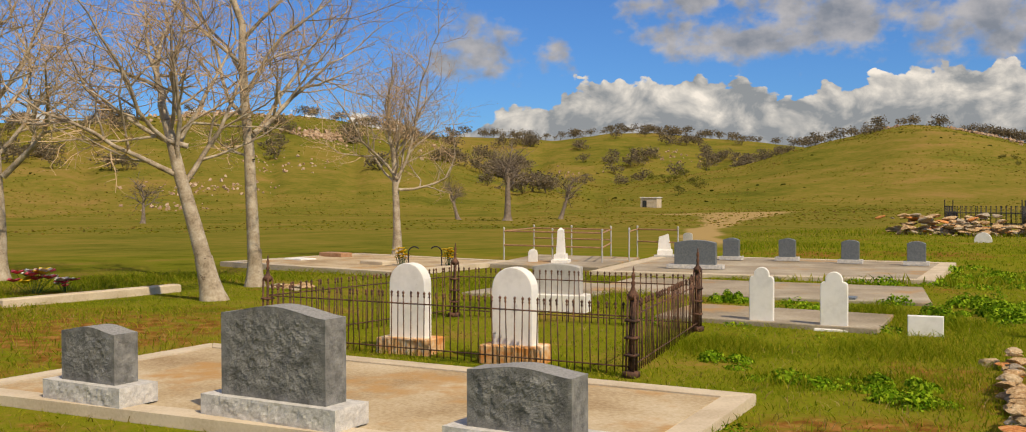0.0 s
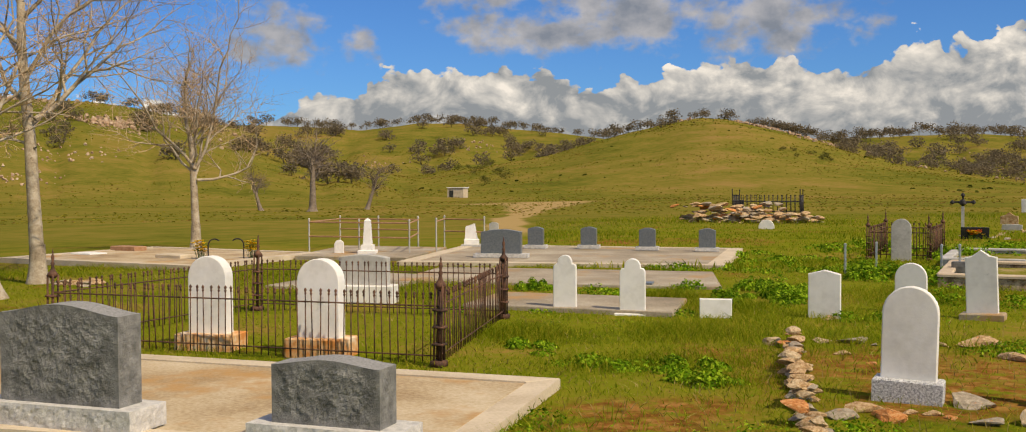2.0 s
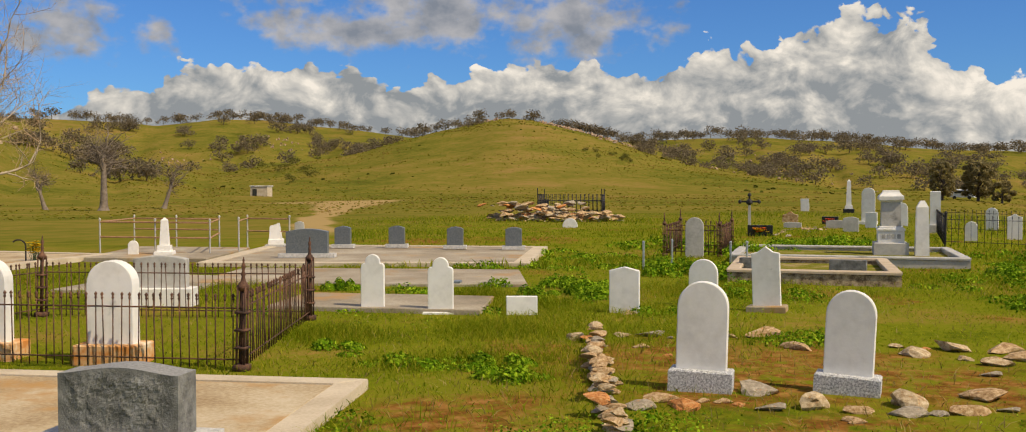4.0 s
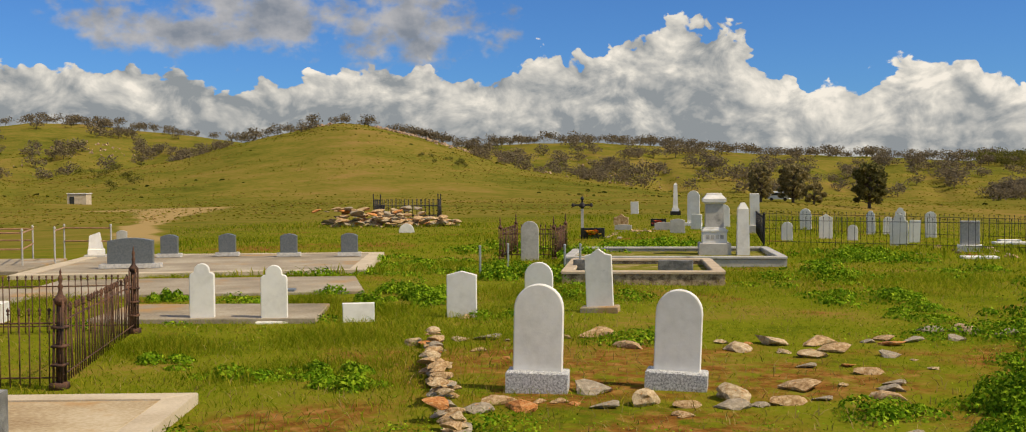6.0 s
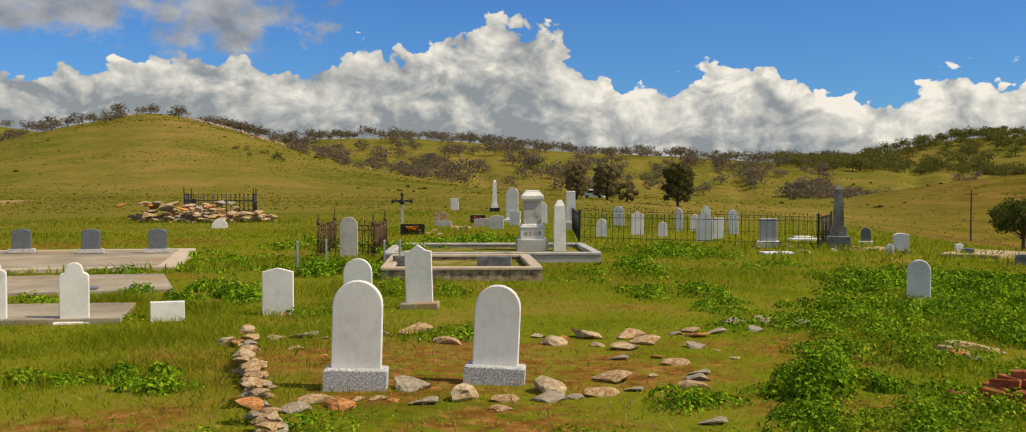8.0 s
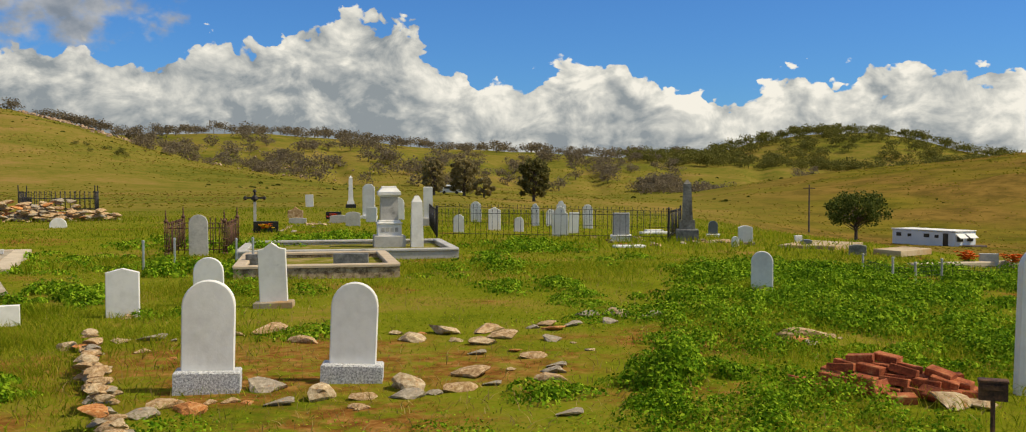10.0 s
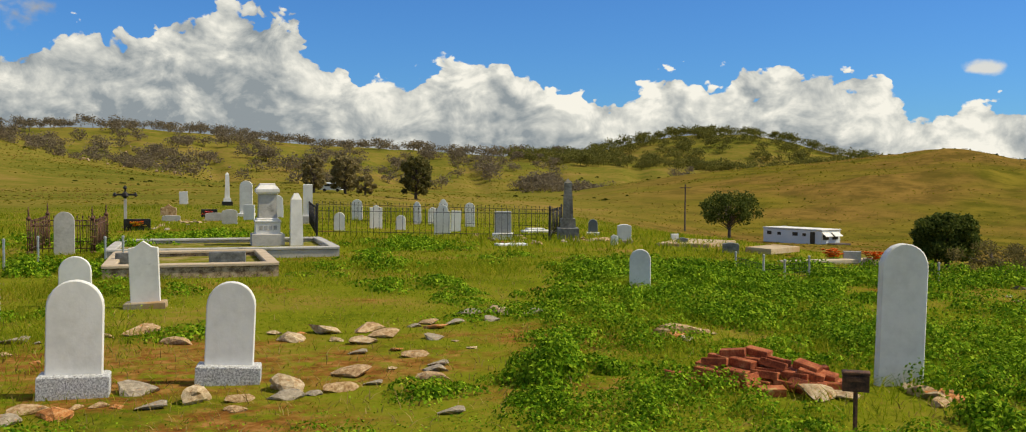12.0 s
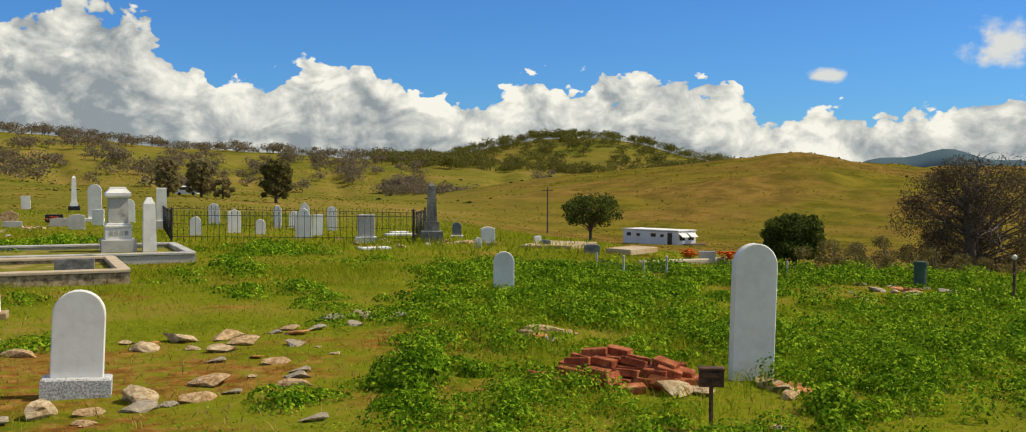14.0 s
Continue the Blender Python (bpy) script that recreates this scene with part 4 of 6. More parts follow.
def iron_fence(name, corners, h_bar, h_post, gap, r, mat, label, rails, ornate=True, closed=True, group="iron fences"):
    """Posts at the corners, two rails a side, spear-headed bars between."""
    ob = thing(name, *corners[0], 0, label, "fence", group, z=0)
    o = Vector((*corners[0], 0))
    bar = spear_bar(h_bar, r)
    bar.materials.append(mat)
    if ornate:
        post, finial = ornate_post(h_post), post_finial(h_post)
    else:
        post = Mesh().tube_z(0, 0, [(0.03, 0), (0.03, h_post - 0.08)], 8).data("post")
        finial = Mesh().tube_z(0, 0, [(0.03, h_post - 0.08), (0.045, h_post - 0.06), (0.004, h_post)], 8).data("finial")
    post.materials.append(mat), finial.materials.append(mat)
    rnd = random.Random(len(corners) + int(gap * 1000))
    k = len(corners)
    for i in range(k if closed else k - 1):
        a, b = Vector((*corners[i], 0)), Vector((*corners[(i + 1) % k], 0))
        za, zb = land_at(a.x, a.y), land_at(b.x, b.y)
        n = max(2, round((b - a).length / gap))
        for z in rails:
            part("rail", Mesh().tube([a - o + Vector((0, 0, z + za)), b - o + Vector((0, 0, z + zb))], r * 1.25, 5), mat, ob)
        for q in range(1, n):
            p = part("picket", bar, mat, ob)
            at = a.lerp(b, q / n) - o
            p.matrix_basis = pose(at.x, at.y, za + (zb - za) * q / n, rnd.gauss(0, 0.9), rnd.gauss(0, 0.9), rnd.uniform(0, 90))
    for c in corners:
        p = part("post", post, mat, ob)
        at = Vector((*c, 0)) - o
        p.matrix_basis = pose(at.x, at.y, land_at(*c), rnd.gauss(0, 0.8), rnd.gauss(0, 0.8), -29)
        part("finial", finial, mat, p)
    return ob


iron_fence("iron_fence", [(-2.82, 11.6), (1.07, 9.42), (2.25, 12.6), (-0.85, 14.2)], 0.70, 1.03, 0.083, 0.0062, RUST, "rusty spear topped wrought iron fence around two graves", (0.10, 0.565))
iron_fence("iron_fence", [(12.36, 21.5), (13.25, 20.5), (14.7, 22.2), (13.8, 23.2)], 0.75, 1.05, 0.13, 0.010, RUST, "small rusty ornate iron enclosure around one tablet", (0.12, 0.62))
iron_fence("iron_fence", [(20.46, 20.92), (23.4, 15.03), (30.5, 19.1), (28.5, 29.6)], 0.84, 0.95, 0.165, 0.0062, IRON, "long dark iron picket fence around white tablets", (0.14, 0.72), ornate=False)
iron_fence("iron_fence", [(24.0, 57.0), (27.4, 55.2), (29.0, 58.0), (25.6, 59.8)], 1.15, 1.5, 0.26, 0.018, IRON, "dark iron fence enclosure on a rise beyond rubble", (0.15, 0.75), ornate=False)


def pipe_rail(posts, links, label):
    ob = thing("pipe_railing", *posts[0], 0, label, "railing", "pipe railings", z=0)
    o = Vector((*posts[0], 0))
    for x, y in posts:
        p = Vector((x, y, 0)) - o
        part("post", Mesh().tube_z(p.x, p.y, [(0.020, 0), (0.020, 0.82), (0.028, 0.82), (0.028, 0.86), (0.01, 0.88)], 8), MARBLE_GREY, ob, "pale painted post")
    for i, j, z in links:
        a, b = (Vector((*posts[q], z)) - o for q in (i, j))
        part("rail", Mesh().tube([a, b], 0.019, 6), RUSTPIPE, ob, "rusty pipe rail")


pipe_rail([(-0.28, 26.6), (2.13, 24.9), (2.6, 27.6), (1.58, 28.4), (0.55, 29.2), (0.95, 25.75)], [(0, 1, 0.78), (0, 1, 0.42), (1, 2, 0.78), (1, 2, 0.42), (2, 4, 0.78), (2, 4, 0.5), (0, 4, 0.78)], "rusty pipe railing with pale posts around graves")
pipe_rail([(2.9, 25.9), (3.35, 27.9), (4.3, 26.9)], [(0, 1, 0.78), (1, 2, 0.78), (1, 2, 0.45)], "short rusty pipe railing with pale posts")
for x, y, h in ((9.64, 17.6, 0.52), (10.86, 18.6, 0.5), (11.5, 17.4, 0.5), (11.2, 16.4, 0.55)):
    ob = thing("pipe_post", x, y, 0, "galvanised steel pipe post standing in grass", "post", "pipe posts")
    part("pipe", Mesh().tube_z(0, 0, [(0.022, -0.05), (0.022, h)], 10), GALV, ob)
    part("cap", Mesh().tube_z(0, 0, [(0.027, h), (0.027, h + 0.03), (0.01, h + 0.045)], 10), GALV, ob)


def wire_fence():
    spots = ((17.37, 7.17, 0.34), (16.15, 6.18, 0.40), (16.36, 5.9, 0.32), (17.16, 5.76, 0.34), (17.39, 4.65, 0.28), (17.85, 3.82, 0.28))
    ob = thing("wire_fence", spots[0][0], spots[0][1], 0, "low wire mesh fence with pale pipe posts in weeds", "fence", z=0)
    o = Vector((spots[0][0], spots[0][1], 0))
    for x, y, h in spots:
        p = Vector((x, y, 0)) - o
        post = part("post", Mesh().tube_z(p.x, p.y, [(0.018, 0), (0.018, h)], 8), MARBLE_GREY, ob)
        part("cap", Mesh().tube_z(p.x, p.y, [(0.023, h), (0.023, h + 0.02), (0.01, h + 0.03)], 8), MARBLE_GREY, post)
    for (ax, ay, ah), (bx, by, bh) in zip(spots, spots[1:]):
        a, b, m = Vector((ax, ay, 0)) - o, Vector((bx, by, 0)) - o, Mesh()
        for z in (0.04, 0.11, 0.18, 0.26):
            m.tube([a + Vector((0, 0, z)), b + Vector((0, 0, z))], 0.003, 3)
        n = max(2, int((b - a).length / 0.08))
        for q in range(n):
            c = a.lerp(b, q / n)
            m.tube([c + Vector((0, 0, 0.02)), c + Vector((0, 0, 0.27))], 0.003, 3)
        part("wire_panel", m, IRON, ob)


wire_fence()


# ---- rocks and bricks ----
ICO = bmesh.new()
bmesh.ops.create_icosphere(ICO, subdivisions=2, radius=1.0)
ICO_V = [v.co.copy() for v in ICO.verts]
ICO_F = [tuple(v.index for v in f.verts) for f in ICO.faces]
ICO.free()


def rock_mesh(seed, sx, sy, sz, rough=0.35):
    """An angular field stone: a ball cut by random planes."""
    rnd = random.Random(seed)
    planes = [(Vector((rnd.gauss(0, 1), rnd.gauss(0, 1), rnd.gauss(0, 0.8))).normalized(), rnd.uniform(0.36, 0.80)) for _ in range(15)]
    vs = []
    for v in ICO_V:
        p = v.copy()
        for n, d in planes:
            over = p.dot(n) - d
            if over > 0:
                p -= n * over
        p += v * noise.noise(v * 2.3 + Vector((seed, 0, 0))) * rough * 0.35
        vs.append((p.x * sx, p.y * sy, p.z * sz))
    return Mesh().add(vs, ICO_F)


ROCK_CREAM = material("cream field stone", 0.9, paint=mottled((0.36, rgb(0.26, 0.15, 0.065)), (0.50, rgb(0.48, 0.35, 0.20)), (0.64, rgb(0.66, 0.54, 0.36)), scale=5, fine=40, spots=(6.0, 0.60, 0.70, rgb(0.58, 0.26, 0.07))), bump=0.6, bump_scale=30)
ROCK_ORANGE = material("rust orange field stone", 0.9, paint=mottled((0.36, rgb(0.30, 0.10, 0.03)), (0.5, rgb(0.58, 0.22, 0.06)), (0.64, rgb(0.66, 0.40, 0.18)), scale=6, fine=40), bump=0.6, bump_scale=30)
TONES = ((ROCK_TAN, "tan"), (ROCK, "grey"), (ROCK_ORANGE, "rust orange"), (ROCK_CREAM, "cream"), (ROCK_CREAM, "rounded cream"))
ROCKS = [rock_mesh(k, 1.25, 0.9, 0.52 if k // 4 == 4 else 0.30, 0.30 if k // 4 == 4 else 0.12).data("stone") for k in range(20)]
for k, me in enumerate(ROCKS):
    me.materials.append(TONES[k // 4][0])


def lay_rock(x, y, size, k, turn, name="field_stone", parent=None, z=None, group="field stones", label=""):
    ob = new(name, ROCKS[k % 20])
    zz = land_at(x, y) if z is None else z
    ob.matrix_basis = pose(x, y, zz + size * (0.20 if k % 20 > 15 else 0.08) + 0.004, (k * 37) % 21 - 10, (k * 53) % 21 - 10, turn) @ Matrix.Diagonal((size, size, size, 1))
    if parent is not None:
        ob.parent = parent
        return ob
    return tagged(ob, label or TONES[k % 20 // 4][1] + " lichened field stone lying in grass", "rock", group)


def set_stones(name, rows, label, seed, swell=1.12):
    """Stones laid one by one: place, size and tone of each."""
    rnd = random.Random(seed)
    ob = thing(name, 0, 0, 0, label, "stone edging", "stone edgings", z=0)
    for x, y, size, tone in rows:
        lay_rock(x, y, size * swell, 4 * tone + rnd.randrange(4), rnd.uniform(-30, 30) - 40, "stone", ob)


def rubble_line(name, points, count, lo, hi, spread, seed, label, heap=0.0):
    """A line of loose stones that edges a plot."""
    rnd = random.Random(seed)
    ob = thing(name, 0, 0, 0, label, "stone edging", "stone edgings", z=0)
    segs = [(Vector(a), Vector(b)) for a, b in zip(points, points[1:])]
    lens = [(b - a).length for a, b in segs]
    for i in range(count):
        q = sum(lens) * (i + rnd.random()) / count
        for (a, b), length in zip(segs, lens):
            if q <= length:
                break
            q -= length
        p = a.lerp(b, min(q / length, 1)) + Vector((rnd.gauss(0, spread), rnd.gauss(0, spread)))
        lay_rock(p.x, p.y, rnd.uniform(lo, hi), rnd.choice((0, 1, 2, 3, 4, 5, 6, 7, 1, 2, 4, 5, 8, 12, 13, 14)), rnd.uniform(0, 360), "stone", ob, z=land_at(p.x, p.y) + heap * rnd.random() ** 2)


rubble_line("stone_edging", [(2.95, 5.7), (3.3, 6.6), (4.8, 9.88)], 92, 0.07, 0.14, 0.03, 3, "dry laid field stone edging in grass", heap=0.17)
set_stones("stone_edging", ((5.48, 5.93, 0.154, 4), (5.3, 5.72, 0.16, 1), (5.48, 5.66, 0.075, 1), (5.0, 5.92, 0.127, 0), (4.79, 5.7, 0.071, 0), (4.75, 6.74, 0.203, 1), (4.45, 6.21, 0.136, 1), (3.91, 6.47, 0.186, 2), (3.89, 6.74, 0.149, 0), (4.26, 6.54, 0.075, 0), (4.32, 6.41, 0.063, 2), (4.13, 6.62, 0.064, 0), (3.6, 6.61, 0.154, 1), (5.2, 9.97, 0.138, 3), (5.48, 9.85, 0.185, 1), (5.01, 9.19, 0.086, 0), (5.58, 9.6, 0.061, 1), (6.22, 9.39, 0.092, 0), (6.6, 9.31, 0.249, 0), (6.41, 8.45, 0.159, 0), (4.98, 8.59, 0.054, 2), (7.36, 8.16, 0.105, 3)), "flat grey and tan stones edging a grave plot", 21)
set_stones("stone_edging", ((7.19, 7.72, 0.18, 3), (7.8, 7.78, 0.211, 3), (8.16, 7.57, 0.213, 0), (7.98, 7.16, 0.183, 0), (7.51, 7.04, 0.197, 3), (7.04, 6.67, 0.114, 1), (7.46, 7.35, 0.089, 3), (7.26, 6.15, 0.152, 0), (6.62, 5.86, 0.066, 3), (8.73, 7.11, 0.144, 2), (8.96, 7.36, 0.124, 0), (8.19, 6.65, 0.135, 1), (9.1, 7.14, 0.148, 1), (8.16, 6.37, 0.044, 3), (9.93, 7.51, 0.172, 1), (10.17, 7.27, 0.2, 3), (10.41, 6.91, 0.16, 1), (9.62, 6.95, 0.127, 1), (8.66, 7.34, 0.097, 1)), "scattered cream and grey flat stones in thin grass", 22)
set_stones("stone_edging", ((7.92, 5.97, 0.063, 3), (7.39, 6.5, 0.084, 2), (6.25, 5.95, 0.184, 0), (6.79, 5.53, 0.14, 1), (6.53, 5.29, 0.134, 0), (7.02, 5.68, 0.115, 1), (5.72, 5.61, 0.171, 0), (6.04, 5.55, 0.096, 1), (5.49, 5.64, 0.084, 1), (5.5, 5.97, 0.138, 4), (5.61, 4.42, 0.122, 1), (4.77, 5.66, 0.071, 0), (7.54, 7.95, 0.07, 2)), "loose tan stones before two white tablets", 23)
set_stones("stone_heap", ((9.88, 4.83, 0.128, 3), (10.14, 4.77, 0.159, 0), (9.72, 4.67, 0.125, 2), (10.27, 4.71, 0.088, 3), (9.71, 4.51, 0.069, 1), (10.24, 4.58, 0.058, 0), (10.23, 4.46, 0.036, 3), (6.83, 1.51, 0.054, 3)), "low heap of cream and orange stones among weeds", 24, 1.7)
for x, y, s, k, t in ((6.15, 11.62, 0.13, 0, 10), (7.62, 2.47, 0.27, 13, 25), (7.70, 2.32, 0.19, 14, 70), (8.16, 1.82, 0.21, 0, 60), (8.12, 1.64, 0.19, 8, 100), (8.05, 1.44, 0.12, 12, 20), (8.30, 1.95, 0.18, 14, 30), (7.95, 1.66, 0.15, 1, 0), (8.10, 1.74, 0.15, 13, 80), (4.62, 9.95, 0.13, 16, 0)):
    lay_rock(x, y, s, k, t)
lay_rock(4.79, 6.16, 0.185, 19, 35, label="pale angular boulder beside a speckled plinth")
rubble_line("rubble_mound", [(17.6, 47.0), (19.2, 45.6), (21.2, 45.4)], 190, 0.16, 0.46, 0.45, 9, "long heap of tan rubble stones on a rise", heap=0.85)
rubble_line("rubble_mound", [(20.0, 44.2), (22.0, 43.6)], 90, 0.14, 0.40, 0.5, 10, "low heap of grey rubble stones in grass", heap=0.4)
rubble_line("stone_edging", [(23.6, 14.6), (24.6, 13.6)], 16, 0.1, 0.26, 0.25, 11, "tan rubble around the foot of an obelisk")
rubble_line("stone_edging", [(15.2, 1.9), (17.3, 1.9), (17.0, 1.1)], 16, 0.08, 0.24, 0.3, 12, "dark scattered rocks beside a green post")
rubble_line("stone_edging", [(21.0, 29.5), (24.0, 31.6), (27.0, 34.5)], 40, 0.06, 0.2, 0.7, 13, "pale gravel and stones scattered around markers")
rubble_line("stone_edging", [(22.0, 15.0), (24.0, 17.0)], 16, 0.08, 0.2, 0.5, 14, "flat brown stones in front of a fence")
rubble_line("stone_edging", [(-4.5, 19.0), (-3.9, 18.9)], 10, 0.12, 0.26, 0.16, 15, "small pile of grey stones beside a tree")


def brick_pile():
    ob = thing("brick_pile", 7.75, 3.0, 0, "tumbled pile of old red bricks among weeds", "brick pile")
    one = Mesh().box(0, 0, -0.03, 0.205, 0.10, 0.06, bevel=0.006).data("brick")
    one.materials.append(BRICK)
    rnd = random.Random(5)
    right, away = Vector((0.363, -0.932, 0)), Vector((0.932, 0.363, 0))
    for layer, u0, u1, v0, v1, skip in ((0, -0.56, 0.34, -0.22, 0.26, 0.06), (1, -0.50, 0.28, -0.16, 0.26, 0.06), (2, -0.44, 0.22, -0.02, 0.26, 0.10)):
        rows = max(1, round((v1 - v0) / 0.118))
        cols = max(1, round((u1 - u0) / 0.222))
        for i in range(rows):
            for j in range(cols):
                if rnd.random() < skip:
                    continue
                p = right * (u0 + 0.222 * (j + 0.5) + rnd.gauss(0, 0.012) + 0.03 * (i % 2)) + away * (v0 + 0.118 * (i + 0.5) + rnd.gauss(0, 0.008))
                b = part("brick", one, BRICK, ob)
                b.matrix_basis = pose(p.x, p.y, 0.045 + 0.064 * layer, rnd.gauss(-5, 6), rnd.gauss(4, 6), -69 + rnd.gauss(-18, 10))
    for u, v, z, rx, ry, rz in ((0.40, -0.10, 0.12, 0, 14, -10), (0.50, -0.02, 0.11, 12, 10, -20), (0.44, 0.10, 0.12, 0, -10, 12), (0.38, 0.0, 0.17, 10, 12, -30), (0.0, 0.2, 0.235, 4, 6, -28), (-0.2, 0.17, 0.23, 0, -6, -10), (0.52, -0.12, 0.05, 0, 4, 20), (0.42, -0.14, 0.05, 0, 0, -14), (0.30, -0.22, 0.06, 40, 0, -50), (-0.06, -0.27, 0.09, 70, 0, 60), (-0.64, 0.02, 0.05, 0, 10, 40), (0.10, -0.38, 0.04, 8, 0, 15), (0.56, 0.06, 0.06, 0, 10, -40), (0.42, 0.02, 0.05, 0, 0, 0)):
        p = right * u + away * v
        b = part("brick", one, BRICK, ob)
        b.matrix_basis = pose(p.x, p.y, z, rx, ry, rz - 69)


brick_pile()
ob = thing("grave_marker_box", 6.63, 1.91, -72, "small rusty metal box on a thin stake", "grave marker")
part("stake", Mesh().tube_z(0, 0, [(0.016, -0.05), (0.016, 0.30)], 6), RUST, ob)
box = part("box", Mesh().box(0, 0, 0.29, 0.165, 0.08, 0.11, bevel=0.008), RUST, ob)
part("lip", Mesh().box(0, 0, 0.40, 0.175, 0.09, 0.018, bevel=0.006).box(0, -0.045, 0.355, 0.13, 0.008, 0.03), RUST, box)
GREENPAINT = material("faded green paint", 0.7, paint=mottled((0.3, rgb(0.025, 0.055, 0.035)), (0.6, rgb(0.05, 0.10, 0.065)), scale=8, fine=60), bump=0.2)
ob = thing("green_post", 17.37, 1.63, 0, "short fat green painted pipe post leaning", "post", lean=(0, 8))
part("pipe", Mesh().tube_z(0, 0, [(0.10, -0.1), (0.10, 0.36), (0.12, 0.36), (0.12, 0.40), (0.05, 0.42)], 12), GREENPAINT, ob)
ob = thing("rusty_stake", 15.2, 0.25, 0, "thin rusty stake with a crossbar and pale knob", "post")
part("stake", Mesh().tube_z(0, 0, [(0.02, -0.1), (0.02, 0.62)], 6).box(0, 0, 0.42, 0.3, 0.02, 0.03), RUST, ob)
part("knob", Mesh().tube_z(0, 0, [(0.01, 0.62), (0.035, 0.64), (0.035, 0.67), (0.01, 0.69)], 8), MARBLE, ob)

# ---- flowers ----
def petals(name, color):
    return material(name, 0.7, paint=mottled((0.3, rgb(*[c * 0.7 for c in color])), (0.7, rgb(*color)), scale=30))


ORANGE, PINK, YELLOW, WHITE_P = petals("orange petals", (0.85, 0.17, 0.01)), petals("pink petals", (0.75, 0.10, 0.16)), petals("yellow petals", (0.80, 0.55, 0.03)), petals("white petals", (0.8, 0.78, 0.74))
STEM = material("flower stems", 0.8, paint=mottled((0.3, rgb(0.03, 0.08, 0.015)), (0.7, rgb(0.07, 0.15, 0.03)), scale=20))


def bouquet(x, y, w, h, colors, seed, label, z=None):
    ob = thing("bouquet", x, y, 0, label, "flowers", "grave flowers", z=z)
    rnd = random.Random(seed)
    stems = Mesh()
    heads = {c: Mesh() for c in colors}
    for k in range(26):
        p = Vector((rnd.gauss(0, w / 3), rnd.gauss(0, w / 3), h * rnd.uniform(0.5, 1.0)))
        stems.tube([(p.x * 0.3, p.y * 0.3, 0), p], 0.004, 3, False)
        m = heads[colors[k % len(colors)]]
        for q in range(5):
            a = q * 1.2566
            d = Vector((math.cos(a), math.sin(a), 0.5)) * w * 0.26
            s = Vector((-math.sin(a), math.cos(a), 0)) * w * 0.17
            m.add([p, p + d * 0.6 + s, p + d * 1.1, p + d * 0.6 - s], [(0, 1, 2, 3)])
    tagged(part("stems", stems, STEM, ob), kind="stuff")
    for c, m in heads.items():
        tagged(part("blooms", m, c, ob), kind="stuff")


bouquet(21.6, 6.75, 0.26, 0.30, (ORANGE,), 1, "orange artificial flowers beside a grey marker")
bouquet(21.95, 5.95, 0.26, 0.30, (ORANGE,), 2, "orange artificial flowers beside a grey marker")
bouquet(19.5, 27.9, 0.28, 0.26, (YELLOW, ORANGE), 3, "yellow flowers before a black marker")
bouquet(27.9, 35.0, 0.3, 0.3, (ORANGE, PINK), 4, "orange flowers in front of low stones")
bouquet(-8.5, 18.0, 0.5, 0.40, (PINK, WHITE_P, YELLOW), 5, "pink and white artificial flowers on a grave")
bouquet(-8.1, 18.4, 0.3, 0.22, (PINK, WHITE_P), 6, "pink artificial flowers on a grave")
bouquet(-2.66, 24.0, 0.24, 0.52, (YELLOW,), 7, "yellow flowers on a concrete plot")
bouquet(-1.55, 24.0, 0.24, 0.50, (YELLOW,), 8, "yellow flowers on a concrete plot")


# two curved hooks beside the yellow flowers
for x, side in ((-2.5, 1), (-1.72, -1)):
    ob = thing("flower_hook", x, 24.0, 0, "dark curved iron hook holding grave flowers", "hook", "flower hooks")
    arc = [(0, 0, 0.0), (0, 0, 0.42)] + [(side * 0.14 * (1 - math.cos(a * 0.4)), 0, 0.42 + 0.14 * math.sin(a * 0.4)) for a in range(1, 7)]
    part("rod", Mesh().tube(arc, 0.016, 6), IRON, ob)
ob = thing("flat_plaque", 5.1, 15.9, -25, "small dark metal plaque lying on a concrete plot", "grave marker", z=0.06)
part("plate", Mesh().box(0, 0, 0, 0.42, 0.26, 0.035, bevel=0.008), GRANITE_BLUE, ob)
# ---- trees ----
BARK_PALE = material("pale smooth bark", 0.85, paint=mottled((0.34, rgb(0.20, 0.15, 0.095)), (0.5, rgb(0.38, 0.31, 0.22)), (0.66, rgb(0.54, 0.47, 0.36)), scale=5, fine=30, spots=(7, 0.62, 0.68, rgb(0.14, 0.10, 0.07))), bump=0.5, bump_scale=25)
TWIG = material("bare tan twigs", 0.85, paint=mottled((0.3, rgb(0.40, 0.27, 0.155)), (0.7, rgb(0.64, 0.47, 0.29)), scale=3, fine=20))
BARK_DARK = material("dark oak bark", 0.9, paint=mottled((0.3, rgb(0.06, 0.045, 0.035)), (0.7, rgb(0.17, 0.13, 0.10)), scale=4, fine=30), bump=0.6, bump_scale=20)


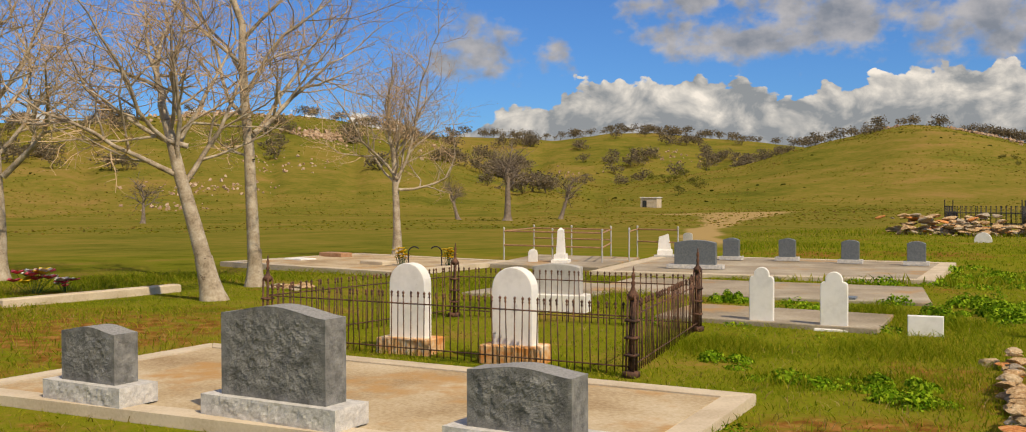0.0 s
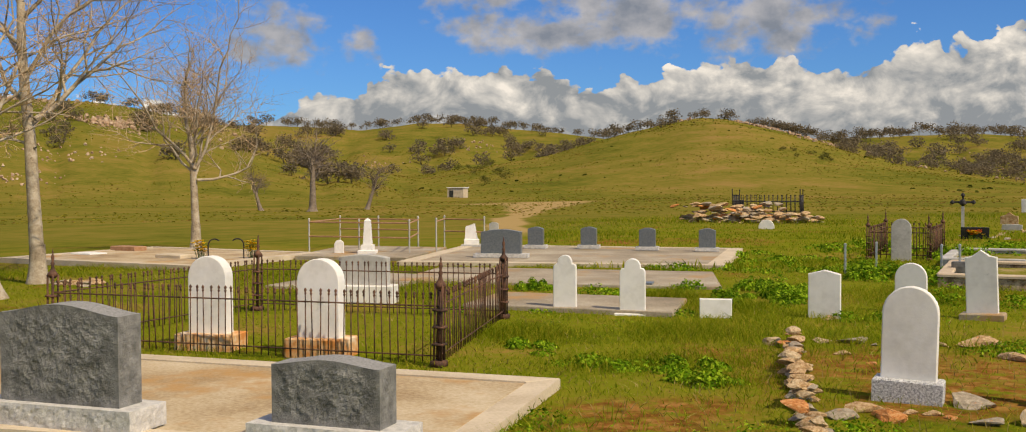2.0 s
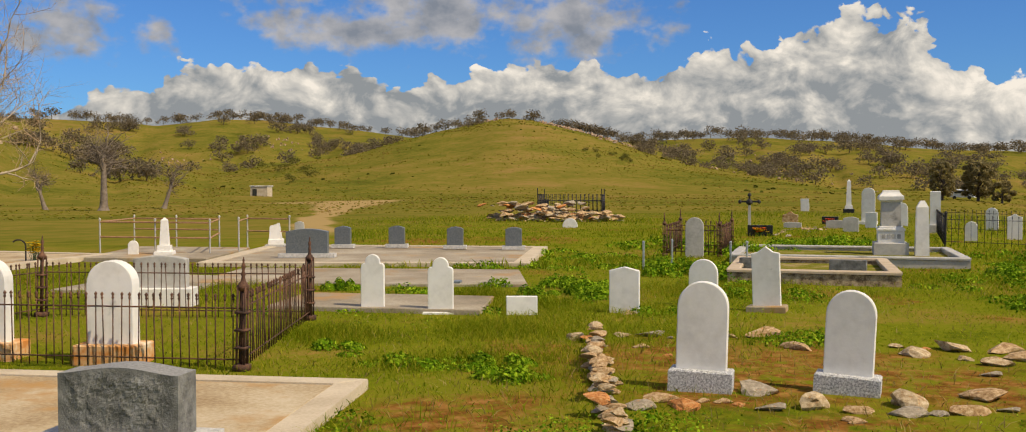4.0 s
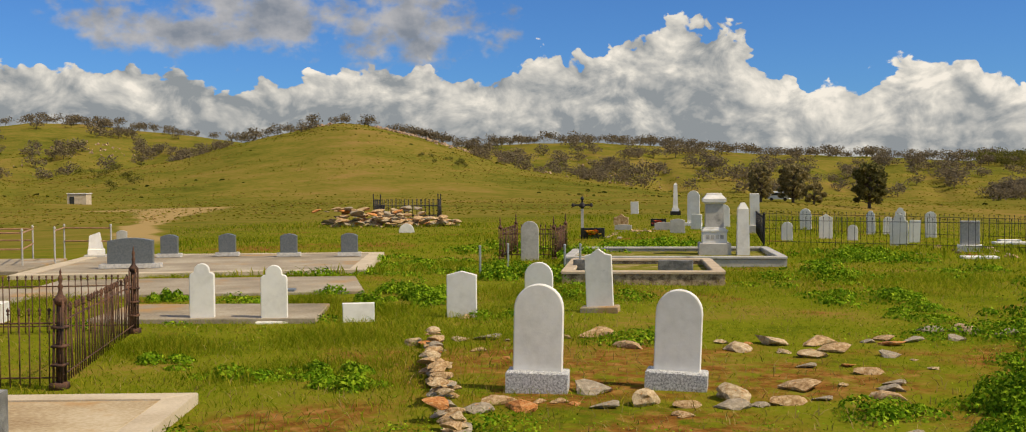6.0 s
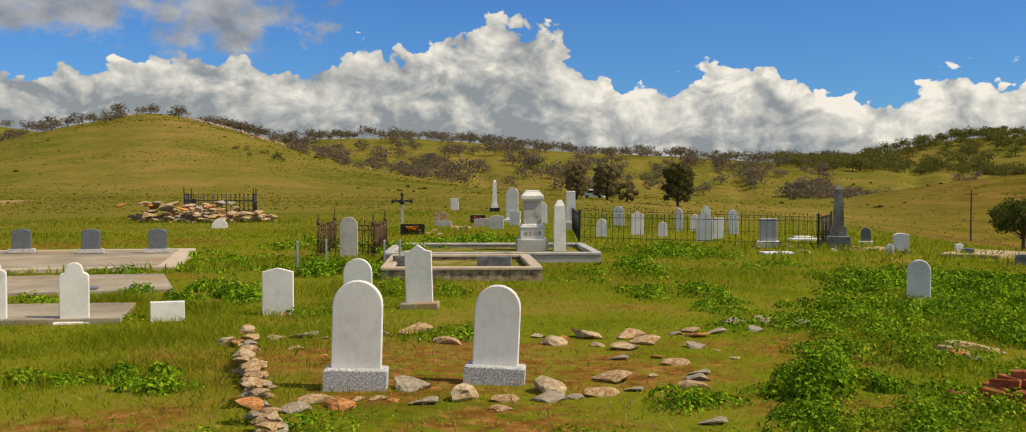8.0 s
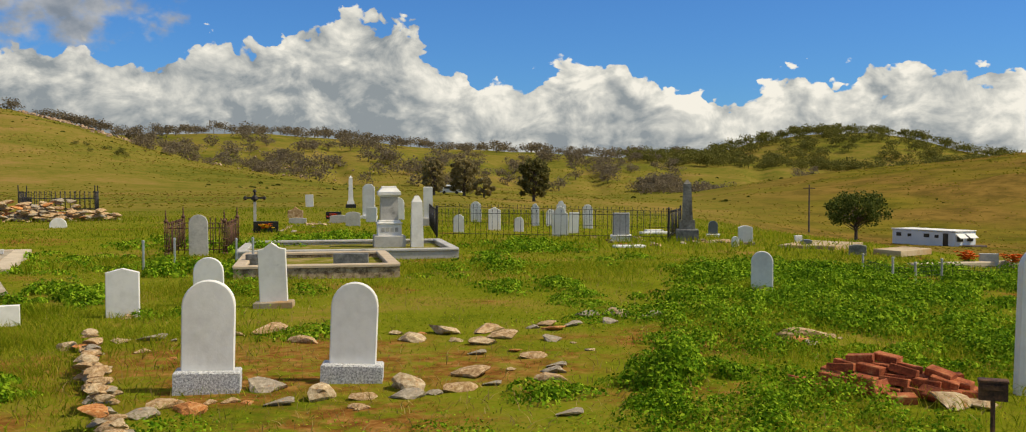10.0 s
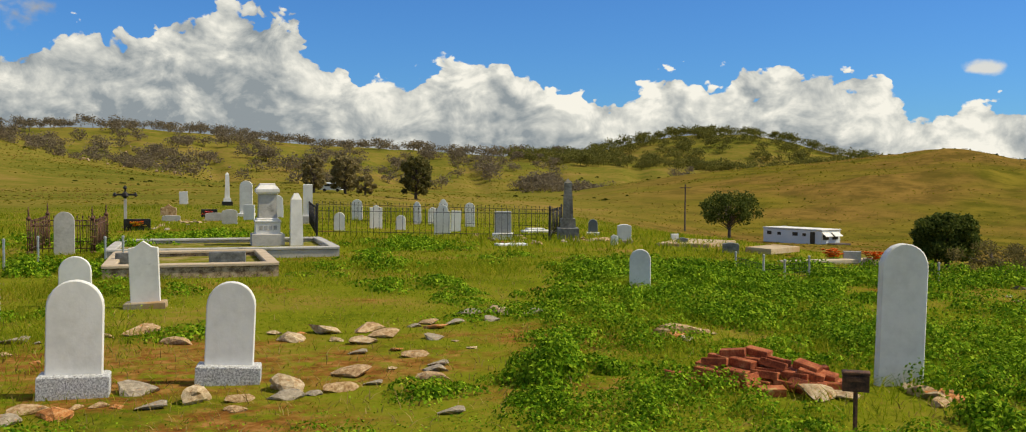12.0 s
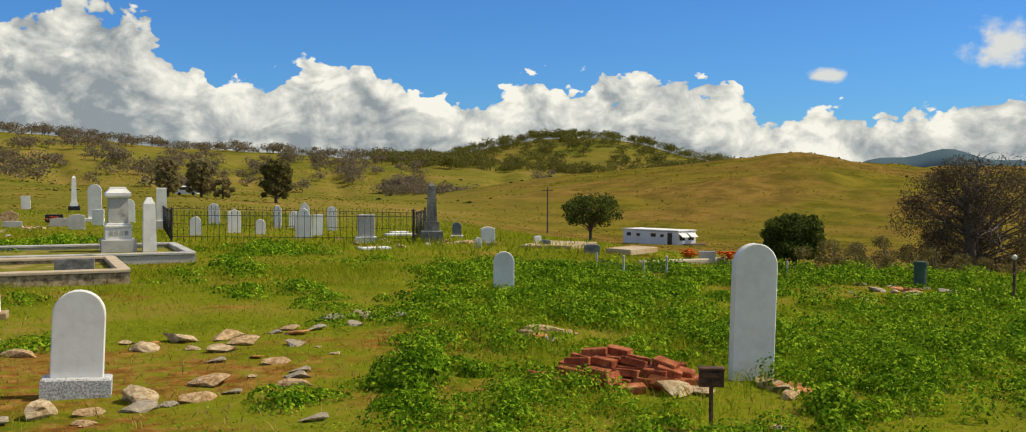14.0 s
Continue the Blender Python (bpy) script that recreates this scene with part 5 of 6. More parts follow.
def grow(m, fine, rnd, start, way, length, radius, level, bend, shy, fork=0.58, last=4):
    """A limb with side limbs; limbs go into m, thin twigs into fine."""
    n = (6, 6, 5, 4, 3)[level]
    pts, p, d = [start.copy()], start.copy(), way.normalized()
    for i in range(n):
        wig = (0.025, 0.24, 0.36, 0.44, 0.46)[level]
        d = (d + Vector((rnd.gauss(0, wig), rnd.gauss(0, wig), rnd.gauss(0, 0.10) + bend * (0.0 if level == 0 else 1)))).normalized()
        p = p + d * length / n
        pts.append(p.copy())
    r1 = radius * (0.55 if level == 0 else 0.35)
    rad = [radius + (r1 - radius) * i / n for i in range(n + 1)]
    (m if radius > 0.014 else fine).tube(pts, rad, 8 if level == 0 else 5 if radius > 0.02 else 3, False)
    if level >= last or radius < 0.004:
        return
    kids = (6, 7, 7, 6)[min(level, 3)]
    for k in range(kids):
        q = (fork if level == 0 else 0.22) + (0.78 if level else 0.98 - fork) * (k + rnd.random() * 0.7) / kids
        q = min(q, 0.98)
        i = int(q * n)
        at = pts[i].lerp(pts[i + 1], q * n - i)
        axis = (pts[i + 1] - pts[i]).normalized()
        side = axis.orthogonal().normalized()
        side.rotate(Matrix.Rotation(k * 2.4 + rnd.uniform(-0.5, 0.5), 3, axis))
        out = (axis * rnd.uniform(0.45, 0.9) + side * rnd.uniform(0.7, 1.15) + Vector((0, 0, 0.22 * shy))).normalized()
        here = rad[i] * (0.58 if level else 0.46)
        grow(m, fine, rnd, at, out, length * rnd.uniform(0.5, 0.8) * ((1.4, 1.1, 0.92, 0.85)[level] - 0.32 * q), here, level + 1, bend, shy, fork, last)
    # the leader goes on
    if level < 3:
        grow(m, fine, rnd, pts[-1], d, length * 0.66, r1, level + 1, bend, shy, fork, last)


def bare_tree(x, y, seed, height, radius, lean, label, extra=(), bark=None, twig=None, bend=0.06, trunk=0.42, z=None, fork=0.58, last=4):
    ob = thing("bare_tree", x, y, 0, label, "tree", "bare trees", z=z)
    rnd = random.Random(seed)
    m, fine = Mesh(), Mesh()
    m.tube([(lean[0] * q, lean[1] * q, q + 0.2) for q in (-0.4, -0.2, -0.08, 0.1, 0.3, 0.5)], [radius * k for k in (1.9, 1.6, 1.35, 1.15, 1.04, 0.98)], 10, False)
    grow(m, fine, rnd, Vector((0, 0, 0.2)), Vector((lean[0], lean[1], 1)), height * trunk, radius, 0, bend, 1.0, fork, last)
    for z0, way, length, r in extra:
        grow(m, fine, rnd, Vector(z0), Vector(way), length, r, 1, bend, 0.4, fork, last)
    part("trunk", m, bark or BARK_PALE, ob, soft=True)
    tagged(part("twig_crown", fine, twig or TWIG, ob, "fine leafless twigs"), kind="stuff")
    return ob


bare_tree(-4.95, 16.6, 11, 9.4, 0.15, (-0.23, 0.0), "bare pale barked tree with a leaning trunk in grass", trunk=0.30, extra=[((-0.35, 0.0, 2.5), (-0.9, 0.1, 0.25), 2.2, 0.05)])
bare_tree(-4.93, 19.35, 12, 8.6, 0.13, (0.0, 0.0), "tall straight bare tree with pale trunk in grass", trunk=0.56, fork=0.52, extra=[((0.0, 0, 2.9), (1, 0.1, 0.75), 2.2, 0.06), ((0.0, 0, 2.4), (-0.7, 0.2, 0.3), 1.4, 0.03)])
bare_tree(-3.29, 28.6, 13, 10.5, 0.12, (0.0, 0.0), "bare tree with a wide crown on a concrete plot", trunk=0.27, bend=0.09, extra=[((0.05, 0, 1.9), (1, 0, 0.0), 2.4, 0.045), ((0.0, 0, 2.2), (-0.6, 0, 1.0), 3.0, 0.05), ((0.0, 0, 2.2), (0.5, 0, 1.0), 3.4, 0.05)])
bare_tree(-10.9, 21.6, 14, 9.4, 0.15, (-0.03, 0.0), "bare pale tree with a long low arching limb", extra=[((0.1, 0.0, 2.2), (1.0, -0.2, 0.75), 3.0, 0.075)])

# ---- leafy and twiggy crowns ----
def rot_pts(rng, n):
    a = rng.normal(size=(n, 3))
    return a / np.linalg.norm(a, axis=1, keepdims=True)


def leaf_cloud(rng, centers, radii, per, size, squash=0.8, long=1.6):
    """Small leaf faces spread through lobes: arrays of vertices and quads."""
    vs = []
    for c, r in zip(centers, radii):
        n = per
        p = rot_pts(rng, n) * (rng.random((n, 1)) ** 0.45) * r
        p[:, 2] *= squash
        p += np.asarray(c)
        u = rot_pts(rng, n) * size * rng.uniform(0.6, 1.3, (n, 1))
        w = np.cross(u, rot_pts(rng, n))
        w *= size / long / (np.linalg.norm(w, axis=1, keepdims=True) + 1e-6)
        vs.append(np.stack((p - u, p + w, p + u, p - w), 1))
    v = np.concatenate(vs).reshape(-1, 3)
    return v, np.arange(len(v)).reshape(-1, 4)


def array_mesh(name, v, f, mat):
    me = bpy.data.meshes.new(name)
    f = np.asarray(f)
    me.vertices.add(len(v)), me.loops.add(f.size), me.polygons.add(len(f))
    me.vertices.foreach_set("co", np.asarray(v, np.float32).ravel())
    me.loops.foreach_set("vertex_index", f.astype(np.int32).ravel())
    me.polygons.foreach_set("loop_start", np.arange(0, f.size, f.shape[1], dtype=np.int32))
    me.update(calc_edges=True)
    me.materials.append(mat)
    return me


def foliage(name, dark, mid, light, trans=0.25):
    """Leaves with a shade of their own, letting some light through."""
    mat = bpy.data.materials.new(name)
    mat.use_nodes = True
    n = Nodes(mat.node_tree)
    geo = n.add("ShaderNodeNewGeometry")
    where = n.add("ShaderNodeTexCoord").outputs["Object"]
    f = n.math("ADD", n.math("MULTIPLY", geo.outputs["Random Per Island"], 0.6), n.math("MULTIPLY", n.noise(where, 0.9, 3), 0.4))
    c = n.ramp(f, (0.2, rgb(*dark)), (0.5, rgb(*mid)), (0.8, rgb(*light)))
    d, t, mx, o = n.add("ShaderNodeBsdfPrincipled"), n.add("ShaderNodeBsdfTranslucent"), n.add("ShaderNodeMixShader"), n.add("ShaderNodeOutputMaterial")
    n.put(d.inputs["Base Color"], c), n.put(t.inputs[0], c)
    d.inputs["Roughness"].default_value, d.inputs["Specular IOR Level"].default_value = 0.8, 0.03
    mx.inputs[0].default_value = trans
    n.put(mx.inputs[1], d.outputs[0]), n.put(mx.inputs[2], t.outputs[0]), n.put(o.inputs[0], mx.outputs[0])
    return mat


PINE_LEAF = foliage("dark pine needles", (0.04, 0.06, 0.010), (0.09, 0.12, 0.024), (0.17, 0.19, 0.045), 0.3)
GUM_LEAF = foliage("grey green leaves", (0.20, 0.165, 0.07), (0.30, 0.25, 0.11), (0.40, 0.33, 0.16), 0.5)
EVERGREEN = foliage("olive evergreen leaves", (0.09, 0.09, 0.028), (0.16, 0.15, 0.05), (0.26, 0.23, 0.085), 0.45)
OAK_TWIG = foliage("bare oak twigs", (0.15, 0.118, 0.072), (0.20, 0.16, 0.10), (0.26, 0.21, 0.135), 0.4)
BROWN_TWIG = foliage("brown oak twigs", (0.06, 0.043, 0.027), (0.11, 0.082, 0.05), (0.17, 0.13, 0.075), 0.25)
OAK_GREEN = foliage("green brown oak crowns", (0.10, 0.10, 0.022), (0.155, 0.15, 0.034), (0.21, 0.195, 0.05), 0.35)


BRUSH = foliage("dry olive brush", (0.10, 0.085, 0.03), (0.17, 0.14, 0.05), (0.25, 0.20, 0.08), 0.35)
OAK_BARK = material("grey oak bark", 0.9, paint=mottled((0.3, rgb(0.12, 0.09, 0.065)), (0.7, rgb(0.30, 0.24, 0.18)), scale=4, fine=30))


def leafy_tree(x, y, seed, h, w, low, mat, label, lobes=22, per=170, size=0.16, trunk_r=0.2, bark=None, name="leafy_tree", squash=0.75, long=1.6):
    ob = thing(name, x, y, 0, label, "tree", "trees round the burial ground")
    rng, rnd = np.random.default_rng(seed), random.Random(seed)
    m = Mesh()
    m.tube([(0, 0, -0.4), (0.05, 0, h * 0.25), (0.1, 0.1, h * 0.55), (0, 0.1, h * 0.85)], [trunk_r, trunk_r * 0.8, trunk_r * 0.5, trunk_r * 0.15], 7, False)
    cs, rs = [], []
    for k in range(lobes):
        a, q = k * 2.4, (k + 0.5) / lobes
        z = low + (h - low) * (0.12 + 0.76 * q)
        rr = w / 2 * math.sqrt(max(0.05, 1 - (2 * (z - low) / (h - low) - 0.9) ** 2)) * rnd.uniform(0.45, 0.85)
        c = (rr * math.cos(a), rr * math.sin(a), z)
        cs.append(c), rs.append(w * rnd.uniform(0.08, 0.15))
        m.tube([(0, 0, z * 0.55), (c[0] * 0.5, c[1] * 0.5, z * 0.8), c], [trunk_r * 0.35, trunk_r * 0.2, trunk_r * 0.05], 4, False)
    part("trunk", m, bark or BARK_DARK, ob, soft=True)
    v, f = leaf_cloud(rng, cs, rs, per, size, squash, long)
    part("crown", array_mesh("crown", v, f, mat), mat, ob)
    return ob


def at(az, r):
    return r * math.sin(radians(az)), r * math.cos(radians(az))


leafy_tree(*at(67.2, 125), 21, 6.1, 8.0, 2.2, PINE_LEAF, "spreading dark green pine with an open umbrella crown", lobes=34, per=170, size=0.15, trunk_r=0.22)
leafy_tree(*at(78.3, 78), 22, 4.0, 5.2, 0.2, PINE_LEAF, "dense round dark green pine", lobes=60, per=260, size=0.11, trunk_r=0.2)
leafy_tree(*at(49.8, 185), 23, 8.4, 6.4, 0.3, EVERGREEN, "tall dark green tree in the valley", lobes=44, per=130, size=0.26, trunk_r=0.3)
leafy_tree(*at(44.2, 190), 24, 7.4, 5.0, 0.2, GUM_LEAF, "grey green tall tree in the valley", lobes=38, per=70, size=0.26, trunk_r=0.3)
leafy_tree(*at(45.9, 195), 25, 7.8, 6.6, 0.2, GUM_LEAF, "grey green broad tree in the valley", lobes=44, per=80, size=0.26, trunk_r=0.3)
leafy_tree(*at(47.0, 190), 26, 4.0, 4.5, 0.0, GUM_LEAF, "low grey green bush in the valley", lobes=14, per=150, size=0.25)
bare_tree(*at(-0.4, 112), 27, 14.5, 0.40, (0.05, 0.0), "large leafless oak with grey twigs in the field", bark=OAK_BARK, twig=OAK_TWIG, trunk=0.30, bend=0.0, last=3)
bare_tree(*at(2.6, 118), 28, 10.5, 0.24, (0.3, 0.0), "low spreading leafless tree in the field", bark=OAK_BARK, twig=OAK_TWIG, trunk=0.28, bend=-0.02, last=3)
bare_tree(*at(-3.2, 120), 30, 9.5, 0.22, (-0.3, 0.0), "small leafless tree in the field", bark=OAK_BARK, twig=OAK_TWIG, trunk=0.28, bend=-0.02, last=3)
bare_tree(*at(-20.0, 115), 29, 10.0, 0.22, (0.1, 0.0), "leafless brown tree below the hill", bark=OAK_BARK, twig=OAK_TWIG, trunk=0.26, bend=0.0, last=3)
bare_tree(*at(87.1, 42), 31, 7.0, 0.26, (0.1, 0.05), "large dark leafless oak with drooping dense twigs", bark=BARK_DARK, twig=BROWN_TWIG, bend=-0.05, trunk=0.34, last=3)
leafy_tree(*at(87.4, 44.0), 32, 5.3, 7.4, 0.2, BROWN_TWIG, "dense dark twiggy oak crown", lobes=44, per=700, size=0.08, trunk_r=0.2, long=5.0)
leafy_tree(*at(95.0, 47), 33, 6.2, 8.0, 0.2, BROWN_TWIG, "dark twiggy oak beyond the slope", lobes=30, per=500, size=0.085, trunk_r=0.26, long=5.0)


for k in range(12):
    leafy_tree(*at(80.5 + k * 1.25, 35 + (k * 5) % 9), 50 + k, 1.1 + 0.2 * (k % 3), 2.8, 0.0, BROWN_TWIG if k % 2 and k > 3 else BRUSH, "low thicket of dry brown brush on the slope", lobes=10, per=150, size=0.085, trunk_r=0.05, long=5.0, name="dry_brush")


# ---- far woods: many small crowns in one object ----
def far_woods():
    rng = np.random.default_rng(7)
    kinds = []
    for k in range(7):
        n = 9
        t = np.arange(n) * 2.4 + rng.uniform(-0.4, 0.4, n)
        q = rng.uniform(0.06, 0.36, n)
        c = np.stack((q * np.cos(t), q * np.sin(t), 0.56 - 1.0 * q ** 2 + rng.uniform(-0.22, 0.10, n)), 1)
        v, f = leaf_cloud(rng, c, rng.uniform(0.18, 0.27, n), 30, 0.052, 0.85, 2.2)
        vs, fs = [v], [f]
        for i in range(0, n, 4):
            for du in ((0.006, 0, 0), (0, 0.006, 0)):
                d = np.array(du)
                o = sum(len(u) for u in vs)
                vs.append(np.stack((np.array((0, 0, 0.1)) - d, np.array((0, 0, 0.1)) + d, c[i] + d * 0.4, c[i] - d * 0.4)))
                fs.append(np.arange(4)[None] + o)
        for du in ((0.016, 0, 0), (0, 0.016, 0)):
            d = np.array(du)
            o = sum(len(u) for u in vs)
            vs.append(np.stack((np.array((0, 0, -0.12)) - d, np.array((0, 0, -0.12)) + d, np.array((0.02, 0, 0.45)) + d * 0.6, np.array((0.02, 0, 0.45)) - d * 0.6)))
            fs.append(np.arange(4)[None] + o)
        kinds.append((np.concatenate(vs), np.concatenate(fs)))
    spots = []

    def grove(a0, a1, r0, r1, n, h0, h1, green=0, clump=0.6):
        """Oaks in open order: clump says how many gather in groups."""
        groups = [(rng.uniform(a0, a1), rng.uniform(r0, r1)) for _ in range(max(3, n // 5))]
        for _ in range(n):
            if rng.random() < clump:
                a, r = groups[rng.integers(len(groups))]
                a, r = a + rng.normal(0, 0.45), r + rng.normal(0, 13)
            else:
                a, r = rng.uniform(a0, a1), rng.uniform(r0, r1)
            spots.append((min(max(a, a0), a1), min(max(r, r0), r1), rng.uniform(h0, h1), green))

    def crest(a0, a1, r, n, h0, h1, green=0):
        """A row of oaks along a skyline."""
        for k in range(n):
            spots.append((a0 + (a1 - a0) * (k + rng.uniform(-0.1, 1.0)) / n, r + rng.uniform(-14, 4), rng.uniform(h0, h1), green))
    # west hill: scattered oaks and thickets in the draw towards the gully
    grove(-27, -10, 230, 430, 44, 4, 7), grove(-9, 2, 260, 430, 44, 5, 9), crest(-12, -3, 432, 12, 5, 8)
    # gully between the hills
    grove(-6, 9, 470, 800, 54, 8, 13), grove(7, 13.5, 560, 800, 26, 8, 13), crest(-4, 6.5, 808, 17, 8, 13), crest(6.5, 16, 808, 14, 8, 13)
    grove(7.6, 11.6, 300, 470, 9, 3, 5, 1)
    # bald hill: single oaks along the crest, few below
    crest(14.2, 19.6, 556, 9, 7, 10), crest(20.0, 24, 560, 6, 6, 9), crest(24.2, 29, 556, 13, 7, 10), grove(13.6, 16.6, 430, 520, 7, 6, 9), grove(18.5, 20, 470, 500, 3, 5, 8)
    grove(24.5, 31, 480, 556, 11, 6, 9), grove(15, 30, 330, 350, 12, 1.4, 2.6, 1)
    # open woodland on the back hills
    crest(28, 56, 812, 60, 9, 14), grove(29, 42, 490, 800, 74, 8, 13, 0, 0.4), grove(40, 58, 480, 800, 104, 8, 13, 0, 0.4), grove(30, 37, 420, 520, 12, 6, 10)
    # the wooded hill
    grove(55, 75, 660, 856, 290, 8, 13, 1, 0.3), crest(59, 74, 860, 40, 8, 13, 1), grove(54, 68, 450, 620, 44, 8, 12, 0), grove(56, 60, 450, 600, 16, 8, 12, 0)
    out = {0: ([], []), 1: ([], [])}
    size = {0: 0, 1: 0}
    for a, r, h, g in spots:
        v, f = kinds[rng.integers(len(kinds))]
        x, y = at(a, r)
        t = rng.uniform(0, 6.28)
        c, s = math.cos(t), math.sin(t)
        w = h * rng.uniform(1.05, 1.5)
        p = np.stack(((v[:, 0] * c - v[:, 1] * s) * w + x, (v[:, 0] * s + v[:, 1] * c) * w + y, (v[:, 2] - 0.08) * h + land_at(x, y)), 1)
        out[g][0].append(p), out[g][1].append(f + size[g])
        size[g] += len(v)
    for g, mat, label in ((0, OAK_TWIG, "leafless grey oak woodland scattered on the hills"), (1, OAK_GREEN, "olive green oak woodland covering far hills")):
        vs, fs = out[g]
        ob = new("far_woods", array_mesh("far_woods", np.concatenate(vs), np.concatenate(fs), mat))
        tagged(ob, label, "woodland", kind="stuff")


far_woods()


def hill_rocks():
    rnd = random.Random(17)
    m = Mesh()
    for az, r, n, sa, sr in ((-10.8, 330, 150, 0.8, 6), (-15.5, 405, 90, 1.6, 8), (-20, 390, 70, 2.5, 14), (-17, 225, 90, 1.6, 6), (-12.5, 262, 50, 1.6, 8), (-6, 360, 24, 1.5, 16), (2.2, 560, 40, 1.2, 14), (8.5, 640, 50, 1.0, 12), (24.4, 530, 150, 0.75, 7), (27.2, 520, 60, 1.2, 10), (30, 540, 50, 2, 30), (20.2, 500, 14, 0.4, 6), (36, 560, 50, 3, 40), (-18.3, 190, 26, 1.0, 5)):
        for _ in range(n):
            x, y = at(rnd.gauss(az, sa), rnd.gauss(r, sr))
            s = rnd.uniform(0.35, 1.0) ** 1.5 * (0.7 if r < 300 else 1.35)
            k = ROCKS[rnd.randrange(16)]
            o, t = Vector((x, y, land_at(x, y) + s * 0.2)), rnd.uniform(0, 6)
            c, q = math.cos(t), math.sin(t)
            m.add([(o.x + (v.co.x * c - v.co.y * q) * s, o.y + (v.co.x * q + v.co.y * c) * s, o.z + v.co.z * s * 3.0) for v in k.vertices], [tuple(p.vertices) for p in k.polygons])
    HILL_ROCK = material("tan red outcrop", 0.95, paint=mottled((0.35, rgb(0.22, 0.13, 0.08)), (0.5, rgb(0.40, 0.27, 0.17)), (0.65, rgb(0.58, 0.47, 0.35)), scale=0.6, fine=4), bump=0.5, bump_scale=3, spec=0.0)
    tagged(part("hill_rocks", m, HILL_ROCK), "tan granite outcrops scattered on the hillside", "rocks", kind="stuff")


hill_rocks()

# ---- far buildings ----
WHITEWALL = material("white painted metal siding", 0.5, paint=mottled((0.3, rgb(0.62, 0.65, 0.66)), (0.7, rgb(0.78, 0.80, 0.80)), scale=0.5, fine=6))
DARKGLASS = material("dark window glass", 0.1, paint=mottled((0.3, rgb(0.02, 0.025, 0.03)), (0.7, rgb(0.05, 0.055, 0.06)), scale=2), spec=0.5)


def trailer_home():
    x, y = at(71.0, 150)
    ob = thing("mobile_home", x, y, -110, "long white mobile home with awning in the valley", "mobile home")
    part("body", Mesh().box(0, 0, 0.1, 10.2, 4.0, 2.0, bevel=0.12), WHITEWALL, ob)
    part("skirt", Mesh().box(0, 0, -0.5, 10.0, 3.8, 0.6), BARK_DARK, ob)
    part("roof", Mesh().box(0, 0, 2.1, 10.4, 4.2, 0.13, bevel=0.04), MARBLE, ob, "bright white roof")
    for dx, w, h in ((-4.0, 0.8, 0.5), (-2.2, 0.6, 0.4), (0.6, 0.9, 0.5), (2.2, 0.6, 0.4)):
        part("window", Mesh().box(dx, -2.02, 1.2, w, 0.06, h), DARKGLASS, ob)
    part("door", Mesh().box(3.6, -2.02, 0.1, 0.8, 0.06, 1.75), DARKGLASS, ob)
    for dy in (-1.1, 0.9):
        part("end_window", Mesh().box(5.12, dy, 0.8, 0.06, 1.2, 0.7), DARKGLASS, ob)
        part("awning", Mesh().add([(5.1, dy - 0.8, 1.75), (5.1, dy + 0.8, 1.75), (5.8, dy + 0.8, 1.25), (5.8, dy - 0.8, 1.25), (5.1, dy - 0.8, 1.81), (5.1, dy + 0.8, 1.81), (5.8, dy + 0.8, 1.31), (5.8, dy - 0.8, 1.31)], [(0, 1, 2, 3), (7, 6, 5, 4), (0, 4, 5, 1), (1, 5, 6, 2), (2, 6, 7, 3), (3, 7, 4, 0)]), MARBLE, ob, "white slanted awning")
    part("porch", Mesh().box(6.2, 0.2, -0.5, 1.8, 3.0, 0.85), BARK_DARK, ob)


trailer_home()
x, y = at(7.6, 215)
ob = thing("water_tank_shed", x, y, -30, "small white shed beside a dirt road", "shed")
part("wall", Mesh().box(0, 0, -0.3, 3.6, 2.6, 2.3, bevel=0.1), CURB, ob)
part("roof", Mesh().box(0, 0, 2.0, 3.9, 2.9, 0.15, bevel=0.04), MARBLE, ob)
part("opening", Mesh().box(-0.9, -1.32, 0.1, 0.9, 0.06, 1.4), DARKGLASS, ob)
x, y = at(64.8, 165)
ob = thing("utility_pole", x, y, -60, "weathered wooden utility pole with crossarm", "utility pole")
part("pole", Mesh().tube_z(0, 0, [(0.15, -0.5), (0.10, 7.4)], 8), BARK_DARK, ob)
part("crossarm", Mesh().box(0, 0, 6.8, 1.8, 0.12, 0.12), BARK_DARK, ob)
x, y = at(45.2, 205)
ob = thing("parked_van", x, y, -60, "pale van parked beside trees in the valley", "van")
part("body", Mesh().box(0, 0, 0.35, 4.2, 1.8, 1.5, taper=0.9, bevel=0.2), WHITEWALL, ob)
part("window", Mesh().box(0, -0.9, 1.1, 2.6, 0.08, 0.5), DARKGLASS, ob)
for dx in (-1.3, 1.3):
    part("wheel", Mesh().tube([(dx, -0.92, 0.33), (dx, -0.72, 0.33)], 0.33, 12), BLACKSTONE, ob)

